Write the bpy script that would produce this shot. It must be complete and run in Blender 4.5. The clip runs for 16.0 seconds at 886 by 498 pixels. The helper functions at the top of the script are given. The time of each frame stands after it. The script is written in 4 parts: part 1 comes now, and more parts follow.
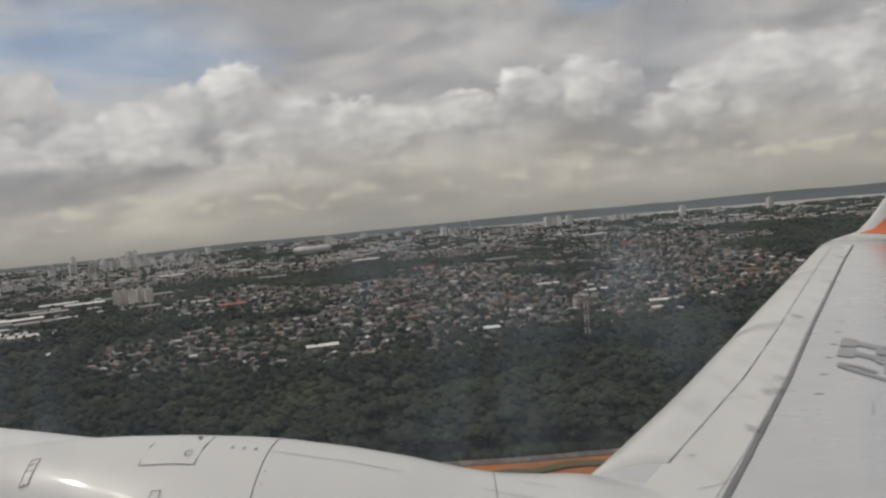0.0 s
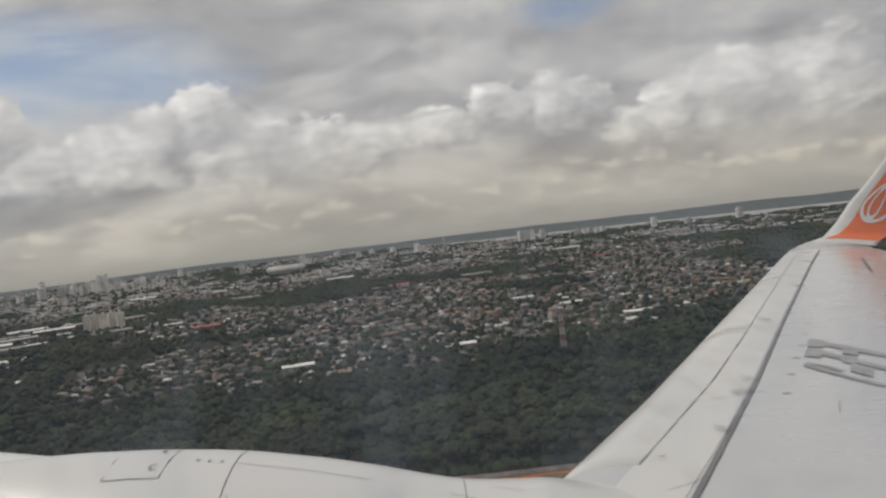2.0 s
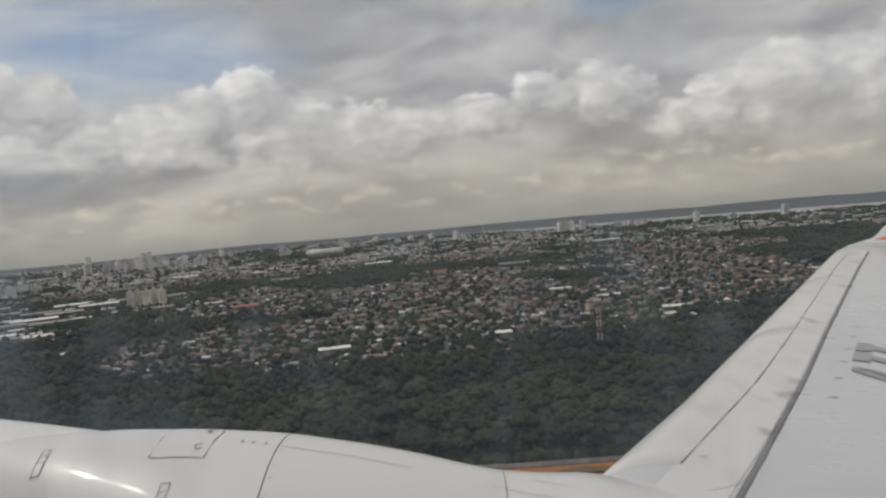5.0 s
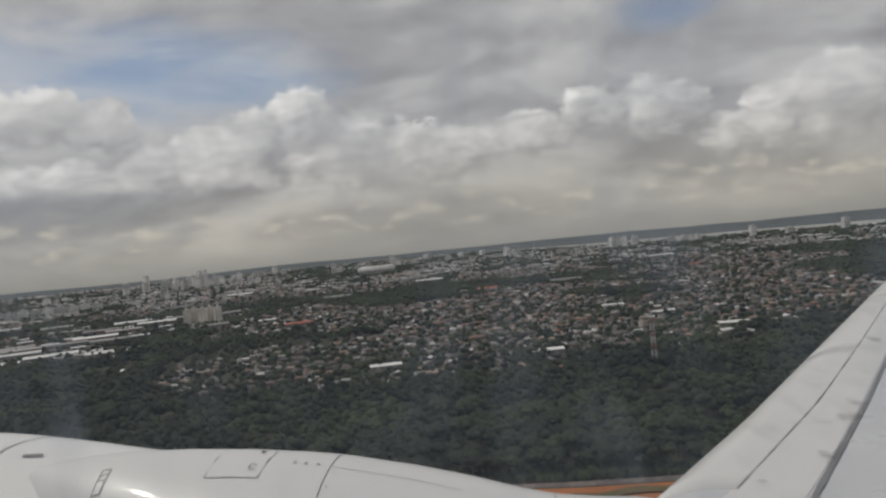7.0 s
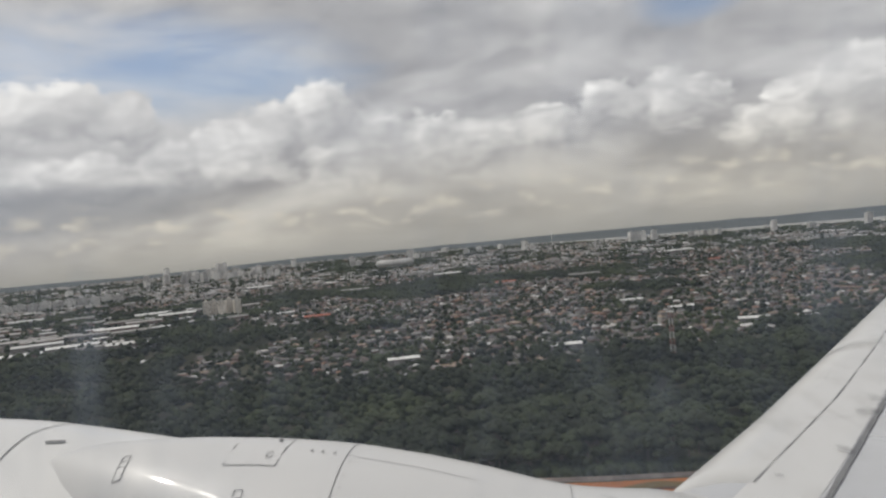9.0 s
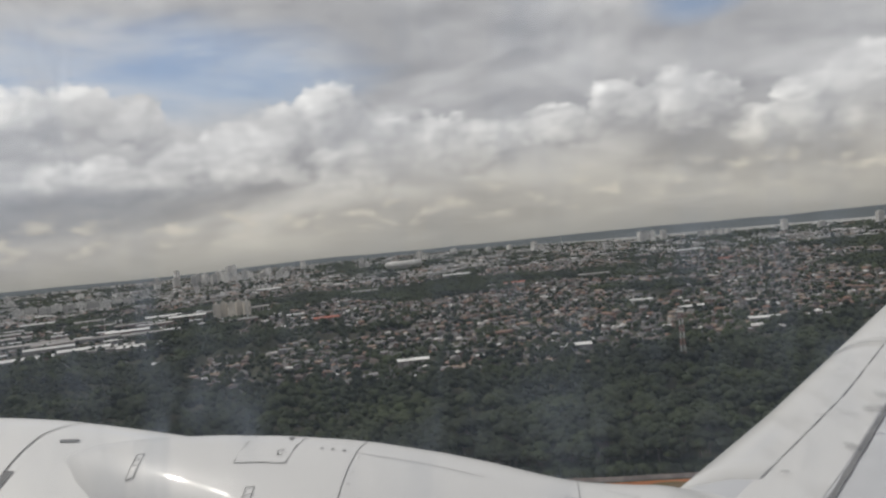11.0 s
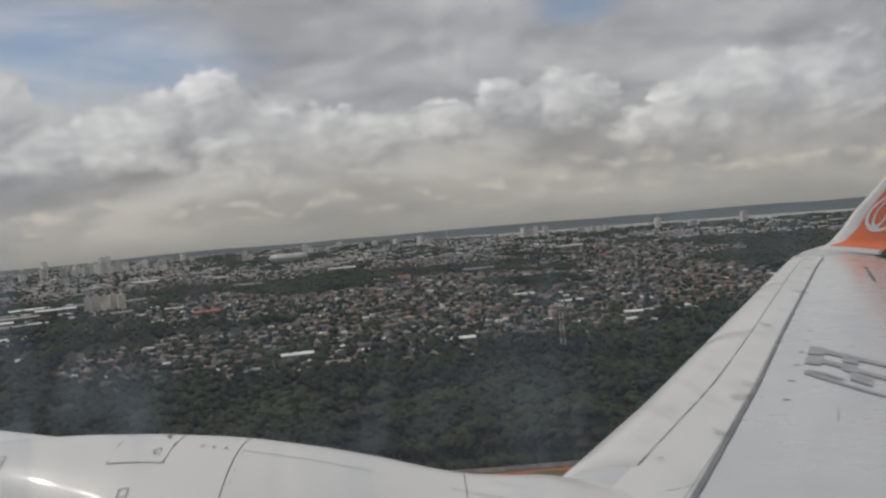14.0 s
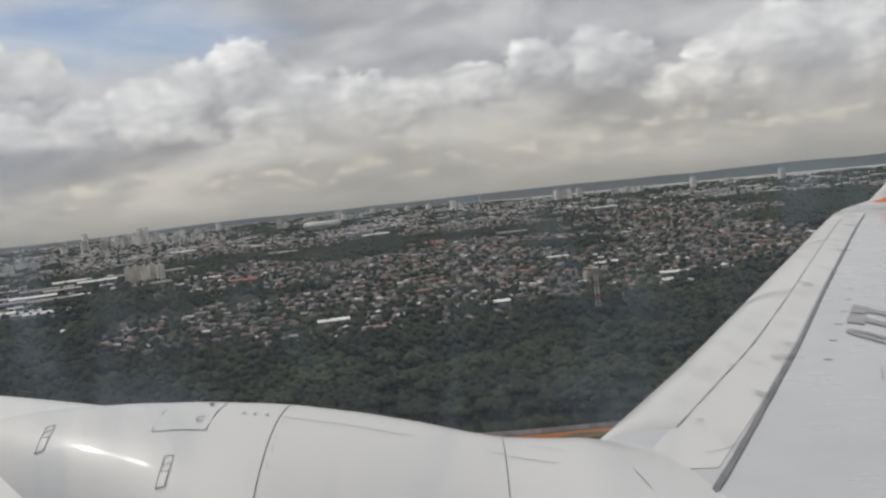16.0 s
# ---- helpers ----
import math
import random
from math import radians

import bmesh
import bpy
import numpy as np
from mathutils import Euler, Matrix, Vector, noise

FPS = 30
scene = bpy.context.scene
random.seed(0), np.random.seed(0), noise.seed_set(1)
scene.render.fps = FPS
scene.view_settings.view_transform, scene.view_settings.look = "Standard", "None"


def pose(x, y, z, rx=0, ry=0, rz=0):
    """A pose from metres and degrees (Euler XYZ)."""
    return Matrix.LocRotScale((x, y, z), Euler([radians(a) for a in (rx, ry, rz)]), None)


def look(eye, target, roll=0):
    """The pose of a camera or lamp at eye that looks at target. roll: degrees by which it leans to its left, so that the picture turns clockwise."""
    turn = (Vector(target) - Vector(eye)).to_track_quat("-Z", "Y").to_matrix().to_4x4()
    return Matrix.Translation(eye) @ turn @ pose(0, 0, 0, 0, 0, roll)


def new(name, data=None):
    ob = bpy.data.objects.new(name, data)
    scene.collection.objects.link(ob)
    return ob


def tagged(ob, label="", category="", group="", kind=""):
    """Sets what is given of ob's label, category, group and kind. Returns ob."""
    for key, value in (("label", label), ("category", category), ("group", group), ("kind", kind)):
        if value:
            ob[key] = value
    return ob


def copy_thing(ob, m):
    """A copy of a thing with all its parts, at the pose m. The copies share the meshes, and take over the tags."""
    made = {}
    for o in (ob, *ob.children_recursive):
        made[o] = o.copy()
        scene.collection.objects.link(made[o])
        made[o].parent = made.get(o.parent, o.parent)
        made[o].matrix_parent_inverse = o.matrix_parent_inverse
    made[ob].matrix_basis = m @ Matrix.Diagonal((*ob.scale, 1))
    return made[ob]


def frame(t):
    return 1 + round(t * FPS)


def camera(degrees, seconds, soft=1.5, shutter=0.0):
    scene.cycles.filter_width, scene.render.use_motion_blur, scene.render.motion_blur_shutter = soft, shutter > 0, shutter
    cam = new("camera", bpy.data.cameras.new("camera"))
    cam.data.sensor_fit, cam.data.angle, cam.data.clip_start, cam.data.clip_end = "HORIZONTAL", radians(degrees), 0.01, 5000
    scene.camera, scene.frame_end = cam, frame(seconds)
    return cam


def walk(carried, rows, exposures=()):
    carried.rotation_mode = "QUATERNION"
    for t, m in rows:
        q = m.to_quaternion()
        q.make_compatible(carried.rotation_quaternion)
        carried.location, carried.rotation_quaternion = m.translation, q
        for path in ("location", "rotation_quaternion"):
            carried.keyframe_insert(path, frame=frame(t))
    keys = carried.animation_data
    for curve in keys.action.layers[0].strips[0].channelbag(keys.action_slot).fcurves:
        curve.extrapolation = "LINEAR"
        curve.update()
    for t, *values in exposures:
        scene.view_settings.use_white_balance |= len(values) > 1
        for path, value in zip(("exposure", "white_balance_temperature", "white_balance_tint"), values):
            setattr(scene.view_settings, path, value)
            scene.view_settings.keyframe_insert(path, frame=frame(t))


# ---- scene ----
# ---- camera and path: the airliner's own axes are x aft, y outboard, z up ----
EYE_HEIGHT = 110.0
UP = Vector((-0.083, -0.042, 0.9956)).normalized()
PLANE = Matrix.Translation((0, 0, EYE_HEIGHT)) @ UP.rotation_difference(Vector((0, 0, 1))).to_matrix().to_4x4()

cam = camera(57.0, 16.0, soft=2.4)
PATH = [
    (0.0, pose(-0.009, 0.016, 0.025, 89.473, 0.838, 0.381)),
    (0.5, pose(0.014, 0.024, -0.005, 87.961, 2.450, -0.037)),
    (1.0, pose(0.015, 0.023, -0.016, 88.581, 2.516, -0.730)),
    (1.5, pose(0.018, 0.022, -0.006, 89.922, 1.010, 0.374)),
    (2.0, pose(0.027, 0.021, -0.019, 90.571, 2.133, -1.420)),
    (2.5, pose(0.004, 0.033, -0.019, 90.041, 0.315, -0.534)),
    (3.0, pose(-0.019, 0.026, -0.025, 90.197, -0.315, 0.221)),
    (3.5, pose(-0.018, 0.027, -0.031, 89.536, -0.713, -0.193)),
    (6.0, pose(-0.001, 0.021, 0.016, 90.310, 0.981, 3.326)),
    (6.5, pose(-0.005, 0.014, 0.019, 90.698, 0.697, 4.556)),
    (7.0, pose(0.000, 0.015, 0.014, 90.956, 0.709, 4.824)),
    (7.5, pose(-0.000, 0.017, 0.006, 90.637, 0.940, 4.350)),
    (8.0, pose(0.010, 0.005, 0.007, 90.431, 0.499, 5.077)),
    (8.5, pose(0.008, 0.006, 0.003, 90.414, 0.364, 5.746)),
    (9.0, pose(0.006, 0.005, 0.004, 90.529, 0.420, 6.095)),
    (11.5, pose(0.025, -0.037, -0.002, 90.673, 0.970, 6.976)),
    (12.0, pose(0.033, -0.034, 0.000, 90.799, 1.448, 6.953)),
    (12.5, pose(0.039, -0.033, -0.003, 90.340, 1.230, 4.784)),
    (13.0, pose(0.040, -0.026, -0.003, 89.942, 0.470, 3.352)),
    (13.5, pose(0.021, -0.013, -0.004, 89.718, 0.431, -0.812)),
    (14.0, pose(0.005, -0.005, -0.008, 90.125, 0.164, -1.241)),
    (14.5, pose(-0.000, -0.000, 0.000, 90.000, -0.000, -0.000)),
    (15.0, pose(0.003, 0.000, 0.007, 89.758, -0.613, 1.365)),
    (15.5, pose(0.002, 0.003, 0.003, 89.062, 0.707, 1.751)),
    (16.0, pose(-0.000, 0.010, -0.004, 87.667, 1.346, 1.064)),
]
walk(cam, [(t, PLANE @ m) for t, m in PATH], exposures=[(0.0, -0.02, 6680, 10), (0.5, -0.10, 6674, 10), (1.0, -0.10, 6669, 10), (1.5, 0.0, 6663, 10), (2.0, 0.08, 6657, 10), (3.0, 0.06, 6646, 10), (3.5, 0.02, 6640, 10), (6.0, 0.02, 6500, 10), (6.5, -0.08, 6500, 10), (7.0, -0.12, 6500, 10), (7.5, -0.06, 6500, 10), (8.0, -0.02, 6500, 10), (8.5, 0.08, 6500, 10), (9.0, 0.18, 6500, 10), (11.5, 0.10, 6450, 10), (12.5, 0.10, 6438, 10), (13.0, -0.22, 6435, 10), (13.5, -0.12, 6432, 10), (14.0, -0.08, 6430, 10), (14.5, -0.08, 6428, 10), (15.0, 0.0, 6425, 10), (15.5, 0.12, 6422, 10), (16.0, 0.18, 6420, 10)])

# ---- sky and sun ----
SUN_WAY = (PLANE.to_3x3() @ Vector((-0.60, 0.02, 0.80))).normalized()
SUN_AZ = math.atan2(SUN_WAY.x, SUN_WAY.y)
SUN_EL = math.asin(SUN_WAY.z)


class Graph:
    """Short hand for node trees."""

    def __init__(self, tree):
        self.tree = tree
        tree.nodes.clear()

    def add(self, kind):
        return self.tree.nodes.new(kind)

    def link(self, a, b):
        self.tree.links.new(a, b)

    def put(self, socket, value):
        if isinstance(value, (int, float)):
            socket.default_value = value
        elif isinstance(value, (tuple, list)):
            socket.default_value = value if len(value) == len(socket.default_value) else (*value, 1.0)
        else:
            self.link(value, socket)

    def math(self, op, a, b=0.0, clamp=False):
        n = self.add("ShaderNodeMath")
        n.operation, n.use_clamp = op, clamp
        self.put(n.inputs[0], a)
        self.put(n.inputs[1], b)
        return n.outputs[0]

    def vmath(self, op, a, b):
        n = self.add("ShaderNodeVectorMath")
        n.operation = op
        self.put(n.inputs[0], a)
        self.put(n.inputs[1], b)
        return n.outputs[0]

    def noise(self, vec, scale, detail=4.0, rough=0.55, distort=0.0):
        n = self.add("ShaderNodeTexNoise")
        if vec is not None:
            self.link(vec, n.inputs["Vector"])
        self.put(n.inputs["Scale"], scale)
        self.put(n.inputs["Detail"], detail)
        self.put(n.inputs["Roughness"], rough)
        self.put(n.inputs["Distortion"], distort)
        return n.outputs[0]

    def ramp(self, x, low, high, a=0.0, b=1.0):
        n = self.add("ShaderNodeMapRange")
        n.interpolation_type = "SMOOTHSTEP"
        self.put(n.inputs[0], x)
        for i, v in enumerate((low, high, a, b)):
            self.put(n.inputs[i + 1], v)
        return n.outputs[0]

    def mix(self, f, a, b):
        n = self.add("ShaderNodeMix")
        n.data_type = "RGBA"
        self.put(n.inputs[0], f)
        self.put(n.inputs[6], a)
        self.put(n.inputs[7], b)
        return n.outputs[2]


def bearing_way(az, el):
    return math.sin(radians(az)) * math.cos(radians(el)), math.cos(radians(az)) * math.cos(radians(el)), math.sin(radians(el))


# heaped clouds: bearing, elevation, half width, half height, all in degrees
HEAPS = [
    (-30.2, 9.7, 4.2, 2.4), (-27.0, 9.0, 2.6, 1.6), (-34.0, 9.2, 3.4, 2.0),
    (-34.0, 5.4, 4.4, 2.3), (-28.6, 5.2, 3.8, 2.0), (-24.0, 5.9, 3.2, 2.5), (-20.4, 6.0, 3.0, 2.8), (-17.0, 7.2, 2.9, 2.9), (-13.7, 9.0, 2.4, 2.2),
    (-11.4, 6.0, 4.6, 3.2), (-4.6, 5.8, 6.0, 2.6),
    (2.6, 6.4, 3.4, 1.6), (6.4, 7.5, 2.4, 1.9), (10.6, 7.0, 3.7, 2.7), (15.0, 4.9, 2.6, 1.5),
    (18.2, 5.6, 2.5, 2.4), (22.0, 6.0, 3.8, 3.3), (27.5, 6.4, 4.0, 3.5),
]


def make_world():
    world = bpy.data.worlds.new("cloudy_sky")
    scene.world = world
    world.use_nodes = True
    g = Graph(world.node_tree)
    out = g.add("ShaderNodeOutputWorld")
    back = g.add("ShaderNodeBackground")
    g.link(back.outputs[0], out.inputs[0])
    way = g.add("ShaderNodeTexCoord").outputs["Generated"]
    parts = g.add("ShaderNodeSeparateXYZ")
    g.link(way, parts.inputs[0])
    up = parts.outputs[2]
    sky = g.add("ShaderNodeTexSky")
    sky.sky_type, sky.sun_disc, sky.sun_elevation, sky.sun_rotation = "NISHITA", False, SUN_EL, SUN_AZ
    n = g.add("ShaderNodeMix")
    n.data_type, n.blend_type = "RGBA", "MULTIPLY"
    n.inputs[0].default_value = 1.0
    g.put(n.inputs[6], sky.outputs[0])
    g.put(n.inputs[7], (0.085, 0.085, 0.09))
    blue = n.outputs[2]
    az = g.math("MULTIPLY", g.math("ARCTAN2", parts.outputs[0], parts.outputs[1]), 57.2958)
    el = g.math("MULTIPLY", g.math("ARCSINE", up), 57.2958)
    join = g.add("ShaderNodeCombineXYZ")
    g.link(az, join.inputs[0])
    g.link(g.math("MULTIPLY", el, 1.5), join.inputs[1])
    chart = join.outputs[0]

    # a grey sheet of stratus in long soft rolls
    wide = g.vmath("MULTIPLY", chart, (0.062, 0.105, 1.0))
    rolls = g.noise(g.vmath("ADD", wide, (3.3, 1.7, 0.0)), 1.0, 6.0, 0.52, 0.5)
    rolls_above = g.noise(g.vmath("ADD", wide, (3.25, 1.86, 0.0)), 1.0, 6.0, 0.52, 0.5)
    glow = g.math("ADD", g.math("MULTIPLY", g.math("SUBTRACT", rolls, rolls_above), 1.5), g.ramp(rolls, 0.30, 0.70, 0.22, 0.80), clamp=True)
    lumps = g.noise(g.vmath("MULTIPLY", chart, (0.13, 0.21, 1.0)), 1.0, 5.0, 0.55, 0.6)
    glow = g.math("ADD", glow, g.math("MULTIPLY", g.math("SUBTRACT", lumps, 0.5), 0.9), clamp=True)
    stratus = g.mix(glow, (0.29, 0.29, 0.30), (0.585, 0.58, 0.575))

    # heaps: rounded masses with a billowing outline, lit from above and ahead
    wob = g.add("ShaderNodeTexNoise")
    g.link(g.vmath("MULTIPLY", chart, (0.30, 0.34, 1.0)), wob.inputs["Vector"])
    wob.inputs["Scale"].default_value, wob.inputs["Detail"].default_value, wob.inputs["Roughness"].default_value = 1.0, 5.0, 0.58
    moved = g.vmath("ADD", chart, g.vmath("MULTIPLY", g.vmath("SUBTRACT", wob.outputs["Color"], (0.5, 0.5, 0.5)), (4.6, 4.6, 0.0)))

    def masses(dx, dy):
        at = g.add("ShaderNodeSeparateXYZ")
        g.link(g.vmath("ADD", moved, (dx, 1.5 * dy, 0.0)), at.inputs[0])
        best = None
        for a, e, wide_by, tall_by in HEAPS:
            u = g.math("MULTIPLY", g.math("SUBTRACT", at.outputs[0], a), 1.0 / wide_by)
            v = g.math("MULTIPLY", g.math("SUBTRACT", at.outputs[1], 1.5 * e), 1.0 / (1.5 * tall_by))
            f = g.math("SUBTRACT", 1.0, g.math("ADD", g.math("MULTIPLY", u, u), g.math("MULTIPLY", v, v)))
            if best is None:
                best = f
            else:
                n = g.add("ShaderNodeMath")
                n.operation = "SMOOTH_MAX"
                g.put(n.inputs[0], best)
                g.put(n.inputs[1], f)
                n.inputs[2].default_value = 0.22
                best = n.outputs[0]
        return best

    body, ahead = masses(0.0, 0.0), masses(-0.75, 0.95)
    billow = g.add("ShaderNodeTexVoronoi")
    billow.feature = "SMOOTH_F1"
    g.link(g.vmath("MULTIPLY", moved, (0.62, 0.62, 1.0)), billow.inputs["Vector"])
    billow.inputs["Scale"].default_value, billow.inputs["Smoothness"].default_value = 1.0, 0.5
    puff = billow.outputs["Distance"]
    grain = g.noise(g.vmath("MULTIPLY", chart, (0.8, 0.95, 1.0)), 1.0, 6.0, 0.6)
    edge = g.math("ADD", g.math("SUBTRACT", body, g.math("MULTIPLY", puff, 0.55)), g.math("MULTIPLY", g.math("SUBTRACT", grain, 0.5), 0.45))
    solid = g.math("MULTIPLY", g.ramp(edge, -0.30, 0.16), g.ramp(el, 1.0, 5.0, 0.35, 1.0))
    slope = g.math("MULTIPLY", g.math("SUBTRACT", g.math("MAXIMUM", body, -0.5), g.math("MAXIMUM", ahead, -0.8)), 0.40)
    lit = g.math("ADD", g.math("ADD", slope, g.math("MULTIPLY", g.math("SUBTRACT", 0.45, puff), 0.34)), g.math("ADD", 0.37, g.math("ADD", g.math("MULTIPLY", g.math("SUBTRACT", lumps, 0.5), 0.7), g.math("MULTIPLY", g.math("SUBTRACT", grain, 0.5), 0.6))), clamp=True)
    heaped = g.mix(lit, (0.30, 0.302, 0.315), (0.88, 0.87, 0.845))
    heaped = g.mix(g.ramp(lumps, 0.34, 0.60, 0.55, 0.0), heaped, stratus)
    # breaks in the sheet: a wide one ahead, veiled, and a faint one higher up
    def near(a, e, wide_by, tall_by):
        u = g.math("MULTIPLY", g.math("SUBTRACT", az, a), 1.0 / wide_by)
        v = g.math("MULTIPLY", g.math("SUBTRACT", el, e), 1.0 / tall_by)
        return g.math("SUBTRACT", 1.0, g.math("ADD", g.math("MULTIPLY", u, u), g.math("MULTIPLY", v, v)))

    hole = g.math("MAXIMUM", near(-27.5, 11.9, 15.0, 4.3), g.math("SUBTRACT", near(11.5, 13.6, 5.0, 1.8), 0.35))
    hole = g.math("ADD", hole, g.math("MULTIPLY", g.math("SUBTRACT", 0.5, rolls), 3.2))
    veil = g.noise(g.vmath("MULTIPLY", chart, (0.05, 0.16, 1.0)), 1.0, 6.0, 0.6, 0.8)
    blue = g.mix(g.ramp(veil, 0.40, 0.70, 0.10, 0.75), blue, (0.58, 0.61, 0.65))
    clear_sky = g.ramp(hole, -0.3, 1.2, 0.0, 0.88)
    clouds = g.mix(solid, g.mix(clear_sky, stratus, blue), heaped)
    # the dark flat base of the heaps ahead
    flat = g.math("ADD", near(-35.0, 3.5, 17.0, 1.9), g.math("MULTIPLY", g.math("SUBTRACT", lumps, 0.5), 1.8))
    clouds = g.mix(g.ramp(flat, -0.1, 0.9, 0.0, 0.62), clouds, (0.20, 0.212, 0.235))
    # warm murk low down, thickest over the middle of the view
    low = g.math("SUBTRACT", el, g.math("MULTIPLY", g.math("MULTIPLY", g.math("SUBTRACT", az, 4.0), g.math("SUBTRACT", az, 4.0)), -0.0022))
    warm = g.add("ShaderNodeMix")
    warm.data_type, warm.blend_type = "RGBA", "MULTIPLY"
    g.put(warm.inputs[0], g.ramp(low, 0.5, 9.0, 1.0, 0.0))
    g.put(warm.inputs[6], clouds)
    warm.inputs[7].default_value = (0.98, 0.93, 0.82, 1)
    clouds = g.mix(g.ramp(low, 0.0, 6.0, 0.50, 0.0), warm.outputs[2], g.mix(glow, (0.295, 0.282, 0.250), (0.415, 0.396, 0.348)))
    # a low row of small warm heaps
    row = g.vmath("ADD", g.vmath("MULTIPLY", chart, (0.75, 0.75, 0.0)), g.vmath("MULTIPLY", moved, (0.25, 0.25, 0.0)))
    tiny = g.noise(g.vmath("MULTIPLY", row, (0.42, 0.60, 1.0)), 1.0, 4.0, 0.5)
    tiny_over = g.noise(g.vmath("MULTIPLY", g.vmath("ADD", row, (-0.4, 0.9, 0.0)), (0.42, 0.60, 1.0)), 1.0, 4.0, 0.5)
    tiny_lit = g.math("ADD", g.math("MULTIPLY", g.math("SUBTRACT", tiny, tiny_over), 2.2), 0.5, clamp=True)
    tiny_solid = g.math("MULTIPLY", g.ramp(tiny, 0.48, 0.66, 0.0, 0.5), g.math("MULTIPLY", g.ramp(el, 0.3, 1.2), g.ramp(el, 2.2, 4.2, 1.0, 0.0)))
    clouds = g.mix(tiny_solid, clouds, g.mix(tiny_lit, (0.36, 0.34, 0.30), (0.70, 0.64, 0.53)))
    colour = g.mix(g.ramp(up, -0.025, 0.012), (0.30, 0.29, 0.26), clouds)
    g.link(colour, back.inputs[0])
    back.inputs[1].default_value = 1.0
    sun = new("sun", bpy.data.lights.new("sun", "SUN"))
    sun.data.energy, sun.data.angle, sun.data.color = 1.5, radians(1.0), (1.0, 0.95, 0.86)
    sun.matrix_world = look(SUN_WAY * 200, (0, 0, 0))


make_world()


# ---- materials ----
def material(name, base, rough=0.6, metal=0.0, second=None, scale=1.0, fine=8.0, spread=0.0, bump=0.0, bump_scale=None,
             island=False, spec=0.5, mottled=0.5, coat=0.0, world_space=True):
    """A surface with two scales of variation, relief, and a spread of brightness from piece to piece."""
    m = bpy.data.materials.new(name)
    m.use_nodes = True
    g = Graph(m.node_tree)
    out = g.add("ShaderNodeOutputMaterial")
    b = g.add("ShaderNodeBsdfPrincipled")
    g.link(b.outputs[0], out.inputs[0])
    where = g.add("ShaderNodeNewGeometry").outputs["Position"] if world_space else g.add("ShaderNodeTexCoord").outputs["Object"]
    big = g.noise(where, scale, 3.0)
    small = g.noise(where, scale * fine, 5.0, 0.65)
    blend = g.math("ADD", g.math("MULTIPLY", big, 0.6), g.math("MULTIPLY", small, 0.4))
    colour = g.mix(g.ramp(blend, 0.5 - 0.25 * mottled, 0.5 + 0.25 * mottled), base, second or tuple(c * 0.72 for c in base))
    if spread:
        if island:
            r = g.add("ShaderNodeNewGeometry").outputs["Random Per Island"]
        else:
            r = g.add("ShaderNodeObjectInfo").outputs["Random"]
        hsv = g.add("ShaderNodeHueSaturation")
        g.put(hsv.inputs["Value"], g.ramp(r, 0.0, 1.0, 1.0 - spread, 1.0 + spread))
        g.put(hsv.inputs["Hue"], g.math("ADD", 0.5, g.math("MULTIPLY", g.math("SUBTRACT", g.math("FRACT", g.math("MULTIPLY", r, 7.13)), 0.5), 0.05 * spread)))
        g.put(hsv.inputs["Color"], colour)
        colour = hsv.outputs[0]
    g.link(colour, b.inputs["Base Color"])
    g.put(b.inputs["Metallic"], metal)
    g.put(b.inputs["Specular IOR Level"], spec)
    g.put(b.inputs["Coat Weight"], coat)
    g.put(b.inputs["Coat Roughness"], 0.08)
    g.put(b.inputs["Roughness"], g.ramp(small, 0.3, 0.7, max(0.0, rough - 0.06), min(1.0, rough + 0.06)))
    if bump:
        n = g.add("ShaderNodeBump")
        n.inputs["Strength"].default_value = min(1.0, bump)
        n.inputs["Distance"].default_value = 0.3 / (bump_scale or scale * fine)
        g.link(g.noise(where, bump_scale or scale * fine, 4.0, 0.6), n.inputs["Height"])
        g.link(n.outputs[0], b.inputs["Normal"])
    return m


def palette(name, colours, rough=0.7, scale=0.2, dirt=0.75, metal=0.0):
    """Many pieces in one mesh or many alike objects, each with one of some colours."""
    m = bpy.data.materials.new(name)
    m.use_nodes = True
    g = Graph(m.node_tree)
    out = g.add("ShaderNodeOutputMaterial")
    b = g.add("ShaderNodeBsdfPrincipled")
    g.link(b.outputs[0], out.inputs[0])
    geo = g.add("ShaderNodeNewGeometry")
    r = g.math("FRACT", g.math("ADD", geo.outputs["Random Per Island"], g.math("MULTIPLY", g.add("ShaderNodeObjectInfo").outputs["Random"], 5.3)))
    ramp = g.add("ShaderNodeValToRGB")
    ramp.color_ramp.interpolation = "CONSTANT"
    els = ramp.color_ramp.elements
    while len(els) < len(colours):
        els.new(1.0)
    total, at = sum(w for w, _ in colours), 0.0
    for e, (w, c) in zip(els, colours):
        e.position, e.color = at, (*c, 1.0)
        at += w / total
    g.link(r, ramp.inputs[0])
    stain = g.noise(geo.outputs["Position"], scale, 6.0, 0.65)
    n = g.add("ShaderNodeMix")
    n.data_type, n.blend_type = "RGBA", "MULTIPLY"
    n.inputs[0].default_value = 1.0
    g.link(ramp.outputs[0], n.inputs[6])
    g.link(g.mix(g.ramp(stain, 0.38, 0.62), (dirt, dirt * 0.97, dirt * 0.92), (1, 1, 1)), n.inputs[7])
    g.link(n.outputs[2], b.inputs["Base Color"])
    g.put(b.inputs["Roughness"], rough)
    g.put(b.inputs["Metallic"], metal)
    return m


